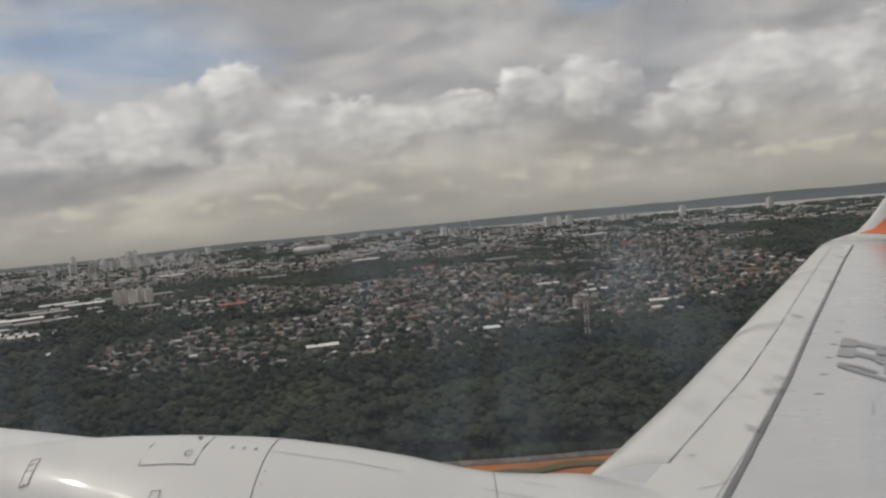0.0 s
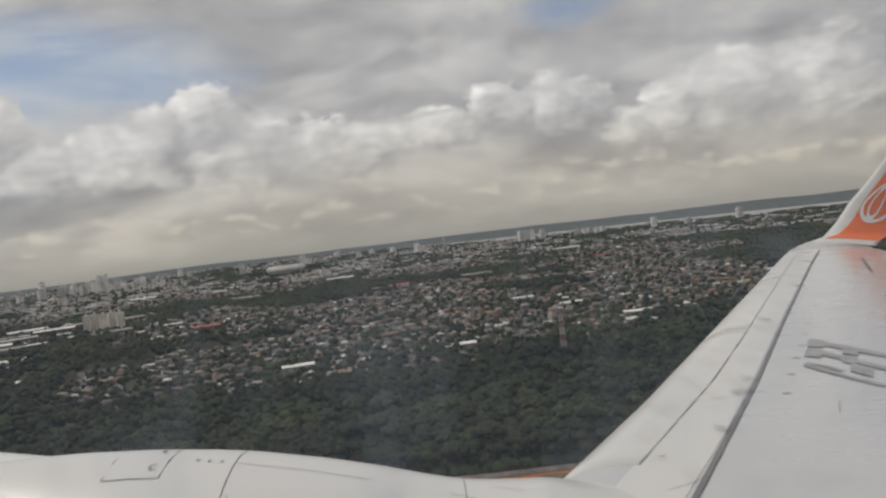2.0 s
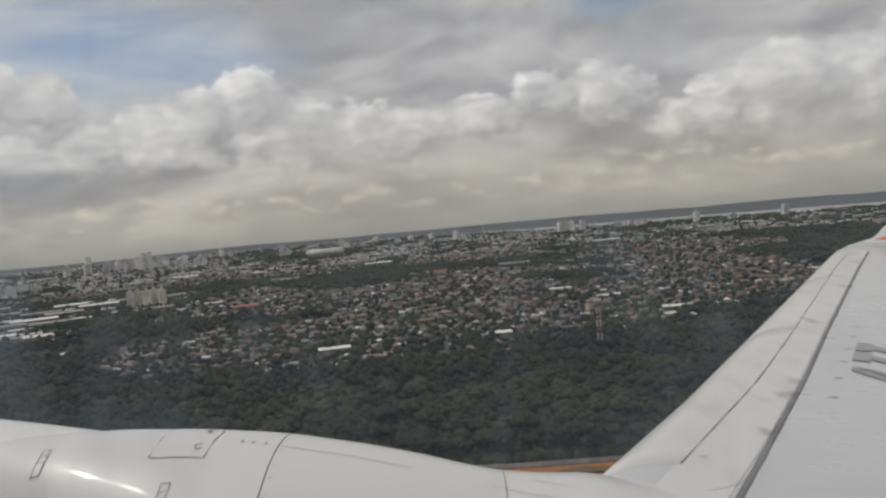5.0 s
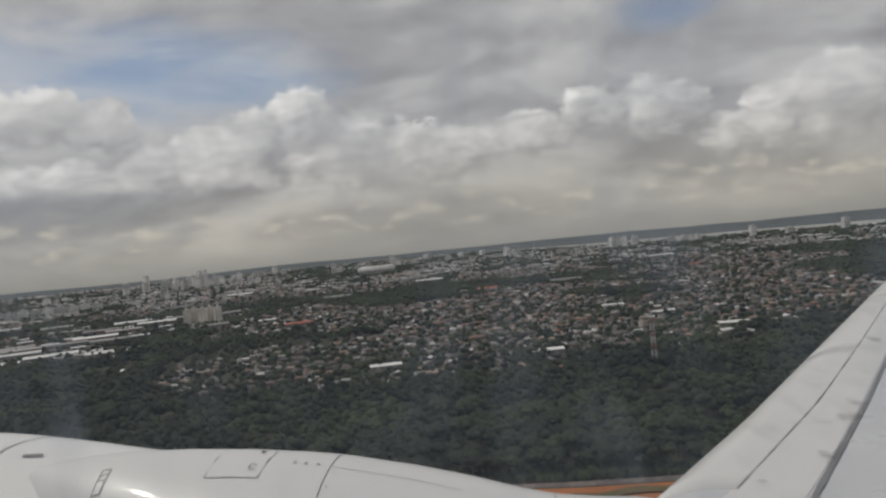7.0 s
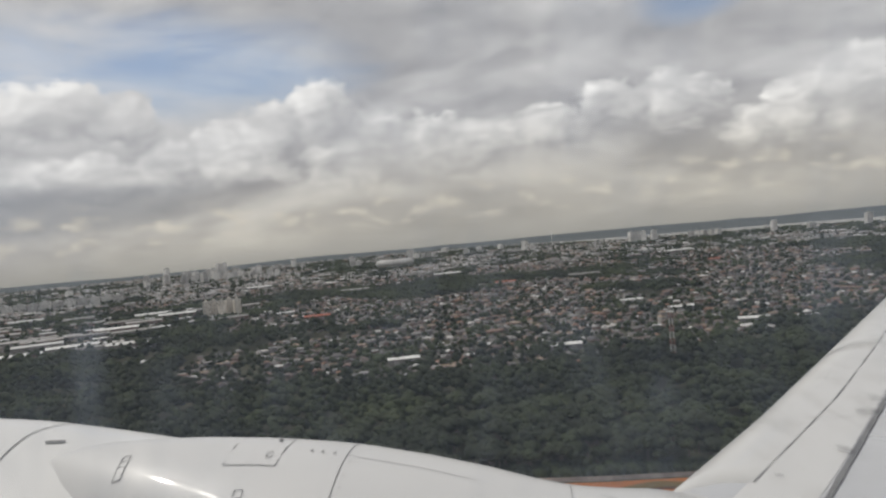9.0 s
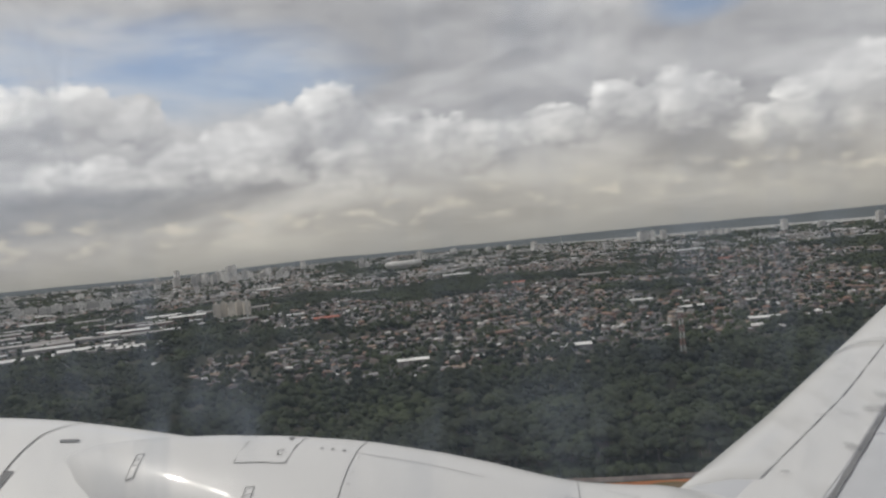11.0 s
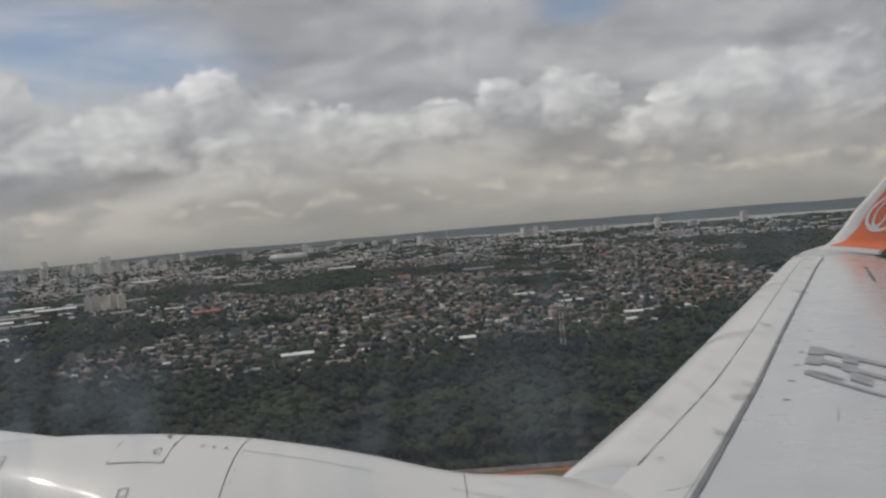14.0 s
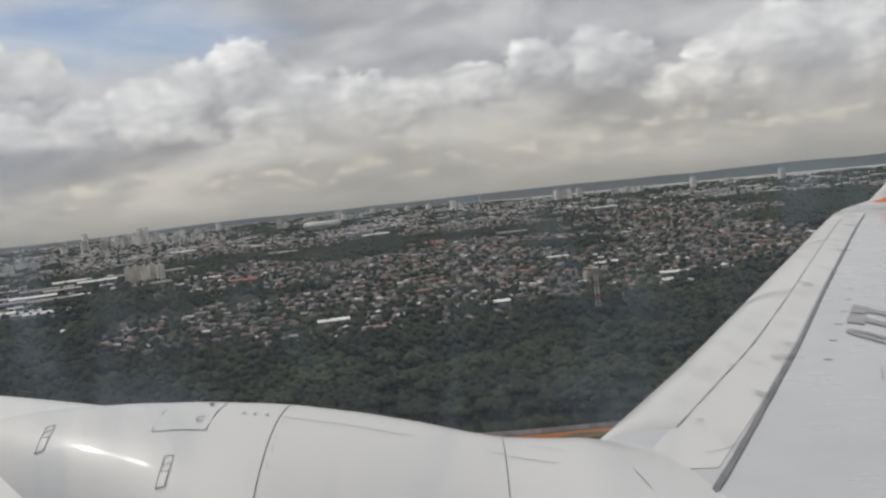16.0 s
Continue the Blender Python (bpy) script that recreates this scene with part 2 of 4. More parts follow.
def painted_metal(name, base, dirt, rough=0.32, streak=(1.0, 1.0, 1.0), amount=0.5, coat=0.4, coat_rough=0.075):
    """Aircraft paint: satin white with grime drawn out along the airflow."""
    m = bpy.data.materials.new(name)
    m.use_nodes = True
    g = Graph(m.node_tree)
    out = g.add("ShaderNodeOutputMaterial")
    b = g.add("ShaderNodeBsdfPrincipled")
    g.link(b.outputs[0], out.inputs[0])
    where = g.add("ShaderNodeTexCoord").outputs["Object"]
    along = g.vmath("MULTIPLY", where, streak)
    soot = g.noise(along, 2.2, 6.0, 0.6)
    broad = g.noise(where, 0.9, 3.0)
    spots = g.noise(where, 26.0, 3.0, 0.7)
    f = g.math("MULTIPLY", g.ramp(g.math("ADD", g.math("MULTIPLY", soot, 0.65), g.math("MULTIPLY", broad, 0.35)), 0.46, 0.68), amount)
    f = g.math("ADD", f, g.ramp(spots, 0.66, 0.78, 0.0, 0.18 * amount), clamp=True)
    g.link(g.mix(f, base, dirt), b.inputs["Base Color"])
    g.put(b.inputs["Roughness"], g.ramp(soot, 0.3, 0.7, rough - 0.07, rough + 0.1))
    g.put(b.inputs["Coat Weight"], coat)
    g.put(b.inputs["Coat Roughness"], coat_rough)
    n = g.add("ShaderNodeBump")
    n.inputs["Strength"].default_value, n.inputs["Distance"].default_value = 0.05, 0.004
    g.link(g.noise(where, 3.0, 2.0), n.inputs["Height"])
    g.link(n.outputs[0], b.inputs["Normal"])
    return m


WHITE = painted_metal("white_wing_paint", (0.64, 0.64, 0.635), (0.36, 0.35, 0.33), 0.40, (2.2, 0.7, 1.0), 0.36)
GREY_WING = painted_metal("grey_wing_paint", (0.52, 0.53, 0.55), (0.42, 0.42, 0.425), 0.30, (0.8, 1.3, 1.0), 0.40, 1.0, 0.17)
COWL = painted_metal("white_cowl_paint", (0.66, 0.66, 0.66), (0.54, 0.54, 0.54), 0.48, (0.4, 1.5, 1.0), 0.35)
COWL_FRONT = painted_metal("bright_cowl_paint", (0.76, 0.76, 0.755), (0.66, 0.66, 0.65), 0.40, (0.4, 1.5, 1.0), 0.3)
ORANGE = painted_metal("orange_paint", (0.80, 0.15, 0.02), (0.62, 0.13, 0.03), 0.3, (0.5, 1, 1), 0.3)
SEAM = material("seam_sealant", (0.045, 0.045, 0.045), 0.7, scale=4, second=(0.13, 0.13, 0.13))
SEALANT = material("grey_sealant", (0.13, 0.13, 0.135), 0.6, scale=5, second=(0.20, 0.20, 0.20))
GRIME = material("oily_grime", (0.30, 0.29, 0.28), 0.6, scale=9, second=(0.46, 0.45, 0.44))
MARKING = material("grey_marking", (0.27, 0.27, 0.28), 0.5, scale=3, second=(0.34, 0.34, 0.35))
LIP_METAL = material("polished_lip", (0.75, 0.75, 0.76), 0.18, 0.9, scale=3)
CABIN = material("cabin_lining", (0.32, 0.31, 0.29), 0.7, scale=6)
FAN = material("dark_fan", (0.06, 0.06, 0.065), 0.4, 0.6, scale=6)


def smudge_material():
    """Grime that thins out towards its edges."""
    m = bpy.data.materials.new("smudged_grime")
    m.use_nodes = True
    g = Graph(m.node_tree)
    out = g.add("ShaderNodeOutputMaterial")
    b = g.add("ShaderNodeBsdfPrincipled")
    g.link(b.outputs[0], out.inputs[0])
    own = g.add("ShaderNodeTexCoord").outputs["Generated"]
    away = g.add("ShaderNodeVectorMath")
    away.operation = "DISTANCE"
    g.link(g.vmath("MULTIPLY", own, (1, 1, 0)), away.inputs[0])
    away.inputs[1].default_value = (0.5, 0.5, 0)
    fine = g.noise(g.add("ShaderNodeNewGeometry").outputs["Position"], 14.0, 5.0, 0.65)
    f = g.math("SUBTRACT", g.ramp(away.outputs["Value"], 0.05, 0.5, 1.0, 0.0), g.ramp(fine, 0.2, 0.75, 0.0, 0.75))
    g.link(g.ramp(f, 0.0, 0.7, 0.0, 0.34), b.inputs["Alpha"])
    b.inputs["Base Color"].default_value = (0.17, 0.165, 0.16, 1)
    b.inputs["Roughness"].default_value = 0.6
    return m


SMUDGE = smudge_material()


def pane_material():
    """Scratched acrylic with dried streaks and smears, plus a bluish veil for air haze."""
    m = bpy.data.materials.new("dirty_acrylic_with_haze")
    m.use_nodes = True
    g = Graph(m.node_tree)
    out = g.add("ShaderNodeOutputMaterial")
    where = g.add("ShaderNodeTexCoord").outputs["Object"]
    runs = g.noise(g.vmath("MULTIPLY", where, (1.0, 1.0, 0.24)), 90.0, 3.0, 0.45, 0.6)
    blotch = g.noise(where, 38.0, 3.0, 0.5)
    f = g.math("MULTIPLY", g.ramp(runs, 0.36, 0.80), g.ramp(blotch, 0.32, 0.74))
    # Streaks are dried dirt; the constant adds an even veil for distance haze.
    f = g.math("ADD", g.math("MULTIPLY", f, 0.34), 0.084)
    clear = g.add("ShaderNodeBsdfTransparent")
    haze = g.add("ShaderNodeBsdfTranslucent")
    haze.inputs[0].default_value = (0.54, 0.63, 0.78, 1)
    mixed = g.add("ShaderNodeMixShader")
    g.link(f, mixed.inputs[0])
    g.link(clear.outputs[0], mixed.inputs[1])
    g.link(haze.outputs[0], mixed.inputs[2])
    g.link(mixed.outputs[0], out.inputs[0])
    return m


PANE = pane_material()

# Wide olive and dark patches put sunshine and cloud shade into the leaf colour.
LEAF = material("sun_patched_forest_leaves", (0.047, 0.059, 0.025), 0.75, second=(0.011, 0.016, 0.012), scale=0.010, fine=30, spread=0.20, bump=1.0,
                bump_scale=1.1, island=True, spec=0.2, mottled=0.6)
LEAF_NEAR = material("sun_patched_tree_leaves", (0.047, 0.059, 0.025), 0.7, second=(0.011, 0.016, 0.012), scale=0.010, fine=30, spread=0.20, bump=0.8,
                     bump_scale=1.6, spec=0.25, mottled=0.6)
BARK = material("pale_bark", (0.22, 0.19, 0.16), 0.85, scale=0.8, bump=0.6)
GROUND = material("scrubby_ground", (0.040, 0.050, 0.026), 0.9, second=(0.085, 0.075, 0.055), scale=0.006, fine=22, spec=0.2, mottled=0.7)
EARTH = material("orange_earth", (0.46, 0.175, 0.06), 0.9, second=(0.25, 0.10, 0.045), scale=0.035, fine=16, bump=0.6, spec=0.2, mottled=0.8)
GRASS = material("dry_grass", (0.085, 0.085, 0.032), 0.9, second=(0.15, 0.10, 0.045), scale=0.08, fine=12, bump=0.8, spec=0.2)
STREET = material("dusty_street", (0.20, 0.185, 0.17), 0.9, scale=0.05, fine=14, second=(0.13, 0.12, 0.115))
CONCRETE = material("pale_concrete", (0.48, 0.46, 0.43), 0.85, scale=0.3, second=(0.36, 0.35, 0.33), spread=0.15)
WATER = material("river_water", (0.05, 0.06, 0.06), 0.12, scale=0.01, bump=0.15, bump_scale=0.02)
# Greyed and lightened green: distance haze is mixed into the base colour.
HAZED_WOOD = material("hazed_distant_woods", (0.11, 0.125, 0.13), 0.95, second=(0.088, 0.10, 0.106), scale=0.01, fine=10, spec=0.1)
ROOFS = palette("roof_sheets", [(3.4, (0.14, 0.105, 0.09)), (2.0, (0.27, 0.15, 0.10)), (1.4, (0.33, 0.25, 0.19)), (3.0, (0.17, 0.16, 0.155)), (2.0, (0.31, 0.30, 0.295)),
                                (1.0, (0.74, 0.73, 0.72)), (2.2, (0.10, 0.095, 0.095))], 0.6, 0.25, 0.6)
# Paler than the suburb: distance haze is put into these colours.
DISTRICT_ROOFS = palette("haze_paled_roofs", [(3, (0.40, 0.40, 0.405)), (2.0, (0.48, 0.475, 0.47)), (2, (0.30, 0.285, 0.275)), (1.3, (0.27, 0.18, 0.135)), (0.7, (0.74, 0.73, 0.72)),
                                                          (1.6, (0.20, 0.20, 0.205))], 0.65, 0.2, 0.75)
DISTRICT_WALLS = palette("haze_paled_plaster", [(3, (0.42, 0.41, 0.395)), (2, (0.50, 0.49, 0.475)), (2, (0.33, 0.30, 0.285))], 0.85, 0.2, 0.75)
WALLS = palette("house_plaster", [(3, (0.26, 0.245, 0.23)), (1, (0.55, 0.53, 0.51)), (3, (0.19, 0.14, 0.12)), (2, (0.22, 0.21, 0.22))], 0.85, 0.3, 0.7)
TOWER_WALL = material("tower_plaster", (0.74, 0.73, 0.71), 0.8, second=(0.48, 0.47, 0.45), scale=0.03, fine=12, spread=0.25)
BLOCK_WALL = material("block_plaster", (0.78, 0.73, 0.65), 0.8, second=(0.50, 0.45, 0.38), scale=0.05, fine=10, spread=0.08)
GLASS = material("dark_window_glass", (0.035, 0.04, 0.045), 0.15, scale=0.3)
WHITE_SHEET = material("white_roof_sheet", (0.72, 0.72, 0.71), 0.45, second=(0.58, 0.57, 0.55), scale=0.06, fine=10, spread=0.15)
GREY_SHEET = material("weathered_roof_sheet", (0.34, 0.33, 0.32), 0.55, second=(0.25, 0.23, 0.21), scale=0.06, fine=10, spread=0.3)
RED_TILE = material("red_roof", (0.42, 0.12, 0.07), 0.7, second=(0.30, 0.09, 0.055), scale=0.1, fine=8)
MAST_WHITE = material("mast_white", (0.72, 0.71, 0.68), 0.6, scale=1.0)
MAST_RED = material("mast_red", (0.36, 0.17, 0.14), 0.6, scale=1.0)


# ---- mesh helpers ----
def link_mesh(name, bm, mat, parent=None, smooth=False):
    me = bpy.data.meshes.new(name)
    bm.to_mesh(me)
    bm.free()
    me.materials.append(mat)
    if smooth:
        me.polygons.foreach_set("use_smooth", [True] * len(me.polygons))
    ob = new(name, me)
    ob.parent = parent
    return ob


def part(name, bm, mat, parent, label="", smooth=False):
    return tagged(link_mesh(name, bm, mat, parent, smooth), label)


def thing(name, m, label, category, group="", kind=""):
    ob = new(name)
    ob.matrix_world = m
    return tagged(ob, label, category, group, kind)


def arrays_mesh(name, verts, faces, mat, smooth=False):
    """A mesh from numpy arrays of corners and equal-sided faces."""
    me = bpy.data.meshes.new(name)
    n, k = faces.shape
    me.vertices.add(len(verts))
    me.vertices.foreach_set("co", np.asarray(verts, np.float32).ravel())
    me.loops.add(n * k)
    me.loops.foreach_set("vertex_index", faces.astype(np.int32).ravel())
    me.polygons.add(n)
    me.polygons.foreach_set("loop_start", np.arange(0, n * k, k, dtype=np.int32))
    if smooth:
        me.polygons.foreach_set("use_smooth", np.ones(n, bool))
    me.update(calc_edges=True)
    me.materials.append(mat)
    return me


def box(bm, x0, x1, y0, y1, z0, z1, bevel=0.0):
    vs = [bm.verts.new((x, y, z)) for x in (x0, x1) for y in (y0, y1) for z in (z0, z1)]
    fs = [bm.faces.new([vs[i] for i in q]) for q in ((0, 1, 3, 2), (4, 6, 7, 5), (0, 4, 5, 1), (2, 3, 7, 6), (0, 2, 6, 4), (1, 5, 7, 3))]
    if bevel:
        es = list({e for f in fs for e in f.edges})
        bmesh.ops.bevel(bm, geom=es, offset=bevel, segments=2, affect="EDGES", profile=0.5)
    return bm


def boxed(*a, **k):
    return box(bmesh.new(), *a, **k)


def tube(bm, a, b, r0, r1, n=8):
    a, b = Vector(a), Vector(b)
    q = (b - a).to_track_quat("Z", "Y")
    rings = []
    for p, r in ((a, r0), (b, r1)):
        rings.append([bm.verts.new(p + q @ Vector((r * math.cos(2 * math.pi * i / n), r * math.sin(2 * math.pi * i / n), 0))) for i in range(n)])
    for i in range(n):
        bm.faces.new((rings[0][i], rings[0][(i + 1) % n], rings[1][(i + 1) % n], rings[1][i]))
    bm.faces.new(rings[0][::-1])
    bm.faces.new(rings[1])
    return bm


def sheet(fn, us, vs, close_v=False):
    """A surface through fn(u, v)."""
    bm = bmesh.new()
    grid = [[bm.verts.new(fn(u, v)) for v in vs] for u in us]
    last = len(vs) if close_v else len(vs) - 1
    for i in range(len(us) - 1):
        for j in range(last):
            k = (j + 1) % len(vs)
            bm.faces.new((grid[i][j], grid[i + 1][j], grid[i + 1][k], grid[i][k]))
    return bm, grid


def ribbon(fn, pts, width, lift=0.003, bm=None, ragged=0.0, thick=0.0):
    """A band of some width laid along a line of (u, v) places on the surface fn."""
    bm = bm or bmesh.new()
    dense = []
    for (a, b) in zip(pts, pts[1:]):
        steps = max(2, int(10 * math.dist(a, b)))
        dense += [(a[0] + (b[0] - a[0]) * i / steps, a[1] + (b[1] - a[1]) * i / steps) for i in range(steps)]
    dense.append(pts[-1])
    at = [Vector(fn(*p)) for p in dense]
    row = []
    for i, p in enumerate(dense):
        e = 1e-3
        nrm = (Vector(fn(p[0] + e, p[1])) - Vector(fn(p[0] - e, p[1]))).cross(Vector(fn(p[0], p[1] + e)) - Vector(fn(p[0], p[1] - e)))
        nrm.normalize()
        if nrm.z < 0:
            nrm = -nrm
        way = (at[min(i + 1, len(at) - 1)] - at[max(i - 1, 0)]).normalized()
        side = way.cross(nrm).normalized()
        w = width * 0.5 * (1 + ragged * (random.random() - 0.5))
        c = at[i] + nrm * lift
        row.append([bm.verts.new(c + side * w), bm.verts.new(c - side * w)])
    for a, b in zip(row, row[1:]):
        bm.faces.new((a[0], b[0], b[1], a[1]))
    return bm


def lerp(x, xs, ys):
    return float(np.interp(x, xs, ys))


# ---- the airliner ----
airliner = thing("airliner", PLANE, "white airliner with orange winglet and white engine cowling in flight", "airliner")


def leading(y):
    return 1.385 + 0.546 * (y - 5.1) - 0.035 * max(0.0, 5.1 - y)


def trailing(y):
    return 5.6 + 0.235 * max(0.0, y - 3.4)


def wing_top(x, y):
    """The wing's upper skin; x aft, y outboard."""
    s, c = x - leading(y), trailing(y) - leading(y)
    z = -0.997 + 0.0783 * (y - 3.6)
    nose = 0.05 + 0.05 * c / 5.0
    if s < 0.30:
        z -= nose * (1 - max(s, 0) / 0.30) ** 2.2
    else:
        k = (s - 0.30) / (c - 0.30)
        z += 0.03 * c / 5.0 * math.sin(math.pi * min(1, k)) - 0.06 * max(0.0, k - 0.5) * c / 3
    return Vector((x, y, z))


def wing_section(y, lift=0.0, from_s=0.0, to_s=None, below=0.02):
    """Corners round the section at y, along the top from front to back and under again."""
    c = trailing(y) - leading(y)
    end = c if to_s is None else to_s
    ks = [0, 0.012, 0.03, 0.06, 0.10, 0.16, 0.25, 0.4, 0.6, 0.8, 1.0]
    tops = [from_s + (end - from_s) * k ** (1.6 if to_s is None else 1.0) for k in ks]
    top = [wing_top(leading(y) + s, y) + Vector((0, 0, lift)) for s in tops]
    under = []
    for s in reversed(tops):
        k = min(1.0, s / c)
        depth = (0.46 * c ** 0.9 / 4.0) * math.sqrt(max(k, 0)) * (1 - k) ** 0.8 + below
        p = wing_top(leading(y) + s, y)
        under.append(p - Vector((0, 0, depth)))
    return top + under


def loft(sections, name, mat, parent, label="", smooth=True, caps=True):
    bm = bmesh.new()
    rows = [[bm.verts.new(p) for p in s] for s in sections]
    n = len(rows[0])
    for a, b in zip(rows, rows[1:]):
        for i in range(n):
            bm.faces.new((a[i], a[(i + 1) % n], b[(i + 1) % n], b[i]))
    if caps:
        bm.faces.new(rows[0])
        bm.faces.new(rows[-1][::-1])
    bmesh.ops.recalc_face_normals(bm, faces=bm.faces)
    return part(name, bm, mat, parent, label, smooth)


def build_wing():
    wing = loft([wing_section(y) for y in np.linspace(0.02, 15.35, 48)], "wing", GREY_WING, airliner, "swept wing with grey-white weathered skin")
    # slats along the leading edge
    cuts = [3.66, 7.0, 10.62, 14.45]
    for a, b in zip(cuts, cuts[1:]):
        ys = np.linspace(a + 0.02, b - 0.02, 14)
        secs = []
        for y in ys:
            wide = lerp(y, [3.6, 5.4, 6.8, 10.1, 12.1, 14.4], [0.40, 0.41, 0.395, 0.325, 0.29, 0.28])
            top = [wing_top(leading(y) + s * wide, y) + Vector((-0.004, 0, 0.003)) for s in (0, 0.05, 0.12, 0.25, 0.4, 0.7, 0.995, 1.0)]
            low = [p - Vector((0, 0, d)) for p, d in zip(reversed(top), (0.012, 0.02, 0.03, 0.04, 0.055, 0.06, 0.06, 0.05))]
            secs.append(top + low)
        loft(secs, "slat", WHITE, wing, "white leading-edge slat with grime")
    # fixed nose between slats and wing box
    bm, _ = sheet(lambda y, k: wing_top(leading(y) + lerp(y, [3.6, 6.8, 12.1, 14.6], [0.38, 0.38, 0.27, 0.26]) * (1 - k) + k * lerp(y, [3.9, 5, 7.1, 12.1, 14.3], [0.72, 0.68, 0.645, 0.605, 0.62]), y) + Vector((0, 0, 0.002)),
                  np.linspace(3.2, 14.5, 42), np.linspace(0, 1, 6))
    part("nose_panel", bm, WHITE, wing, "white panel behind the slats", True)
    # joints
    te = lambda y: leading(y) + lerp(y, [3.6, 5.4, 6.8, 10.1, 12.1, 14.4], [0.405, 0.415, 0.40, 0.33, 0.295, 0.285])
    part("slat_joint", ribbon(wing_top, [(te(y), y) for y in np.linspace(3.68, 14.4, 30)], 0.0042, 0.0055, ragged=1.9), SEALANT, wing)
    ln = lambda y: leading(y) + lerp(y, [3.3, 3.9, 5, 7.1, 12.1, 14.3], [0.765, 0.745, 0.71, 0.675, 0.63, 0.64])
    part("sealant_line", ribbon(wing_top, [(ln(y), y) for y in np.linspace(0.9, 14.4, 42)], 0.026, 0.008, ragged=0.3), SEALANT, wing, "dark grey sealant line")
    # chordwise joints and worn edges of the slats
    for y, s0, s1 in ((4.72, 0.36, 0.60), (6.3, 0.36, 0.56), (8.3, 0.30, 0.54), (10.7, 0.02, 0.52), (13.6, 0.2, 0.52), (14.46, 0.0, 0.52)):
        part("chordwise_joint", ribbon(wing_top, [(leading(y) + s0, y), (leading(y) + s1, y + 0.01)], 0.008, 0.010, ragged=1.5), GRIME, wing)
    for x, y, w, l in ((1.88, 4.82, 0.30, 0.40), (1.50, 4.10, 0.14, 0.30), (2.06, 5.12, 0.22, 0.34), (3.10, 7.35, 0.20, 0.6), (4.45, 9.6, 0.30, 0.6), (5.9, 12.4, 0.30, 0.7), (6.6, 13.9, 0.34, 0.5), (1.08, 3.74, 0.10, 0.10)):
        bm, _ = sheet(lambda u, v: wing_top(x + w * u, y + l * v) + Vector((0, 0, 0.016)), np.linspace(-0.5, 0.5, 9), np.linspace(-0.5, 0.5, 9))
        part("grime_patch", bm, SMUDGE, wing, "soft dark smudge of oily grime")
    for x, y in ((2.134, 4.77), (2.373, 5.23), (2.624, 5.70), (2.863, 6.134), (3.114, 6.594), (3.357, 7.047), (3.902, 8.03), (4.4, 8.95)):
        part("fastener", ribbon(wing_top, [(x - 0.022, y + 0.006), (x + 0.022, y - 0.006)], 0.022, 0.004), MARKING, wing)
    part("skin_joint", ribbon(wing_top, [(2.33, 4.55), (2.22, 4.33)], 0.006, 0.006), GRIME, wing)
    part("aileron_joint", ribbon(wing_top, [(6.93, 12.7), (5.95, 10.66)], 0.03, 0.006), SEAM, wing)
    part("root_joint", ribbon(wing_top, [(1.21, 3.51), (1.14, 3.43), (1.08, 3.39), (1.0, 3.36)], 0.004, 0.006), GRIME, wing)
    # registration mark on the skin, as plain bars
    def quad(a, b, c, d):
        corner = [Vector((*p, 0)) for p in (a, b, c, d)]
        flat = lambda u, v: (corner[0] * (1 - u) + corner[1] * u) * (1 - v) + (corner[3] * (1 - u) + corner[2] * u) * v
        return sheet(lambda u, v: wing_top(*flat(u, v)[:2]) + Vector((0, 0, 0.007)), np.linspace(0, 1, 4), np.linspace(0, 1, 4))[0]

    for q in (((3.03, 6.344), (3.097, 6.237), (2.964, 5.994), (2.867, 6.053)), ((2.84, 5.994), (2.926, 5.918), (2.776, 5.646), (2.692, 5.734)),
              ((3.07, 6.195), (3.30, 5.50), (3.24, 5.40), (3.0, 6.053)), ((2.894, 5.861), (3.05, 5.12), (3.0, 5.03), (2.823, 5.734)),
              ((3.134, 6.034), (3.178, 5.899), (3.034, 5.646), (2.976, 5.752)), ((2.952, 5.698), (2.998, 5.578), (2.877, 5.367), (2.839, 5.495)), ((2.873, 5.43), (2.92, 5.25), (2.79, 5.02), (2.749, 5.216))):
        part("marking_bar", quad(*q), MARKING, wing, "grey painted bar")
    part("marking_bar", ribbon(wing_top, [(2.705, 5.22), (2.668, 5.40), (2.612, 5.50), (2.572, 5.43), (2.597, 5.28), (2.66, 5.05), (2.74, 4.78)], 0.048, 0.007), MARKING, wing, "grey painted hook")
    return wing


def winglet_at(k, j, out=0.0):
    """k: along the winglet from wing to tip, j: round its section, 0 to 1 inboard face, 1 to 2 outboard."""
    ks = [0, 0.08, 0.18, 0.3, 0.45, 0.65, 1.0]
    y = lerp(k, ks, [15.30, 15.55, 15.78, 15.92, 16.0, 16.1, 16.3])
    z = lerp(k, ks, [-0.10, -0.06, 0.09, 0.40, 0.74, 1.25, 2.3])
    x = lerp(k, ks, [7.06, 7.30, 7.86, 8.22, 8.50, 9.02, 10.0])
    c = lerp(k, ks, [1.60, 1.50, 1.28, 1.15, 1.02, 0.85, 0.50])
    flat = lerp(k, ks, [0, 0.1, 0.45, 0.85, 0.95, 1, 1])
    inward = Vector((0, -flat, 1 - flat + 0.12)).normalized()
    t = 0.06 * c * math.sin(math.pi * min(1.0, (j if j <= 1 else 2 - j)) ** 0.6)
    s = j if j <= 1 else 2 - j
    p = Vector((x + c * s, y, z))
    return p + inward * (t + out if j <= 1 else -t)


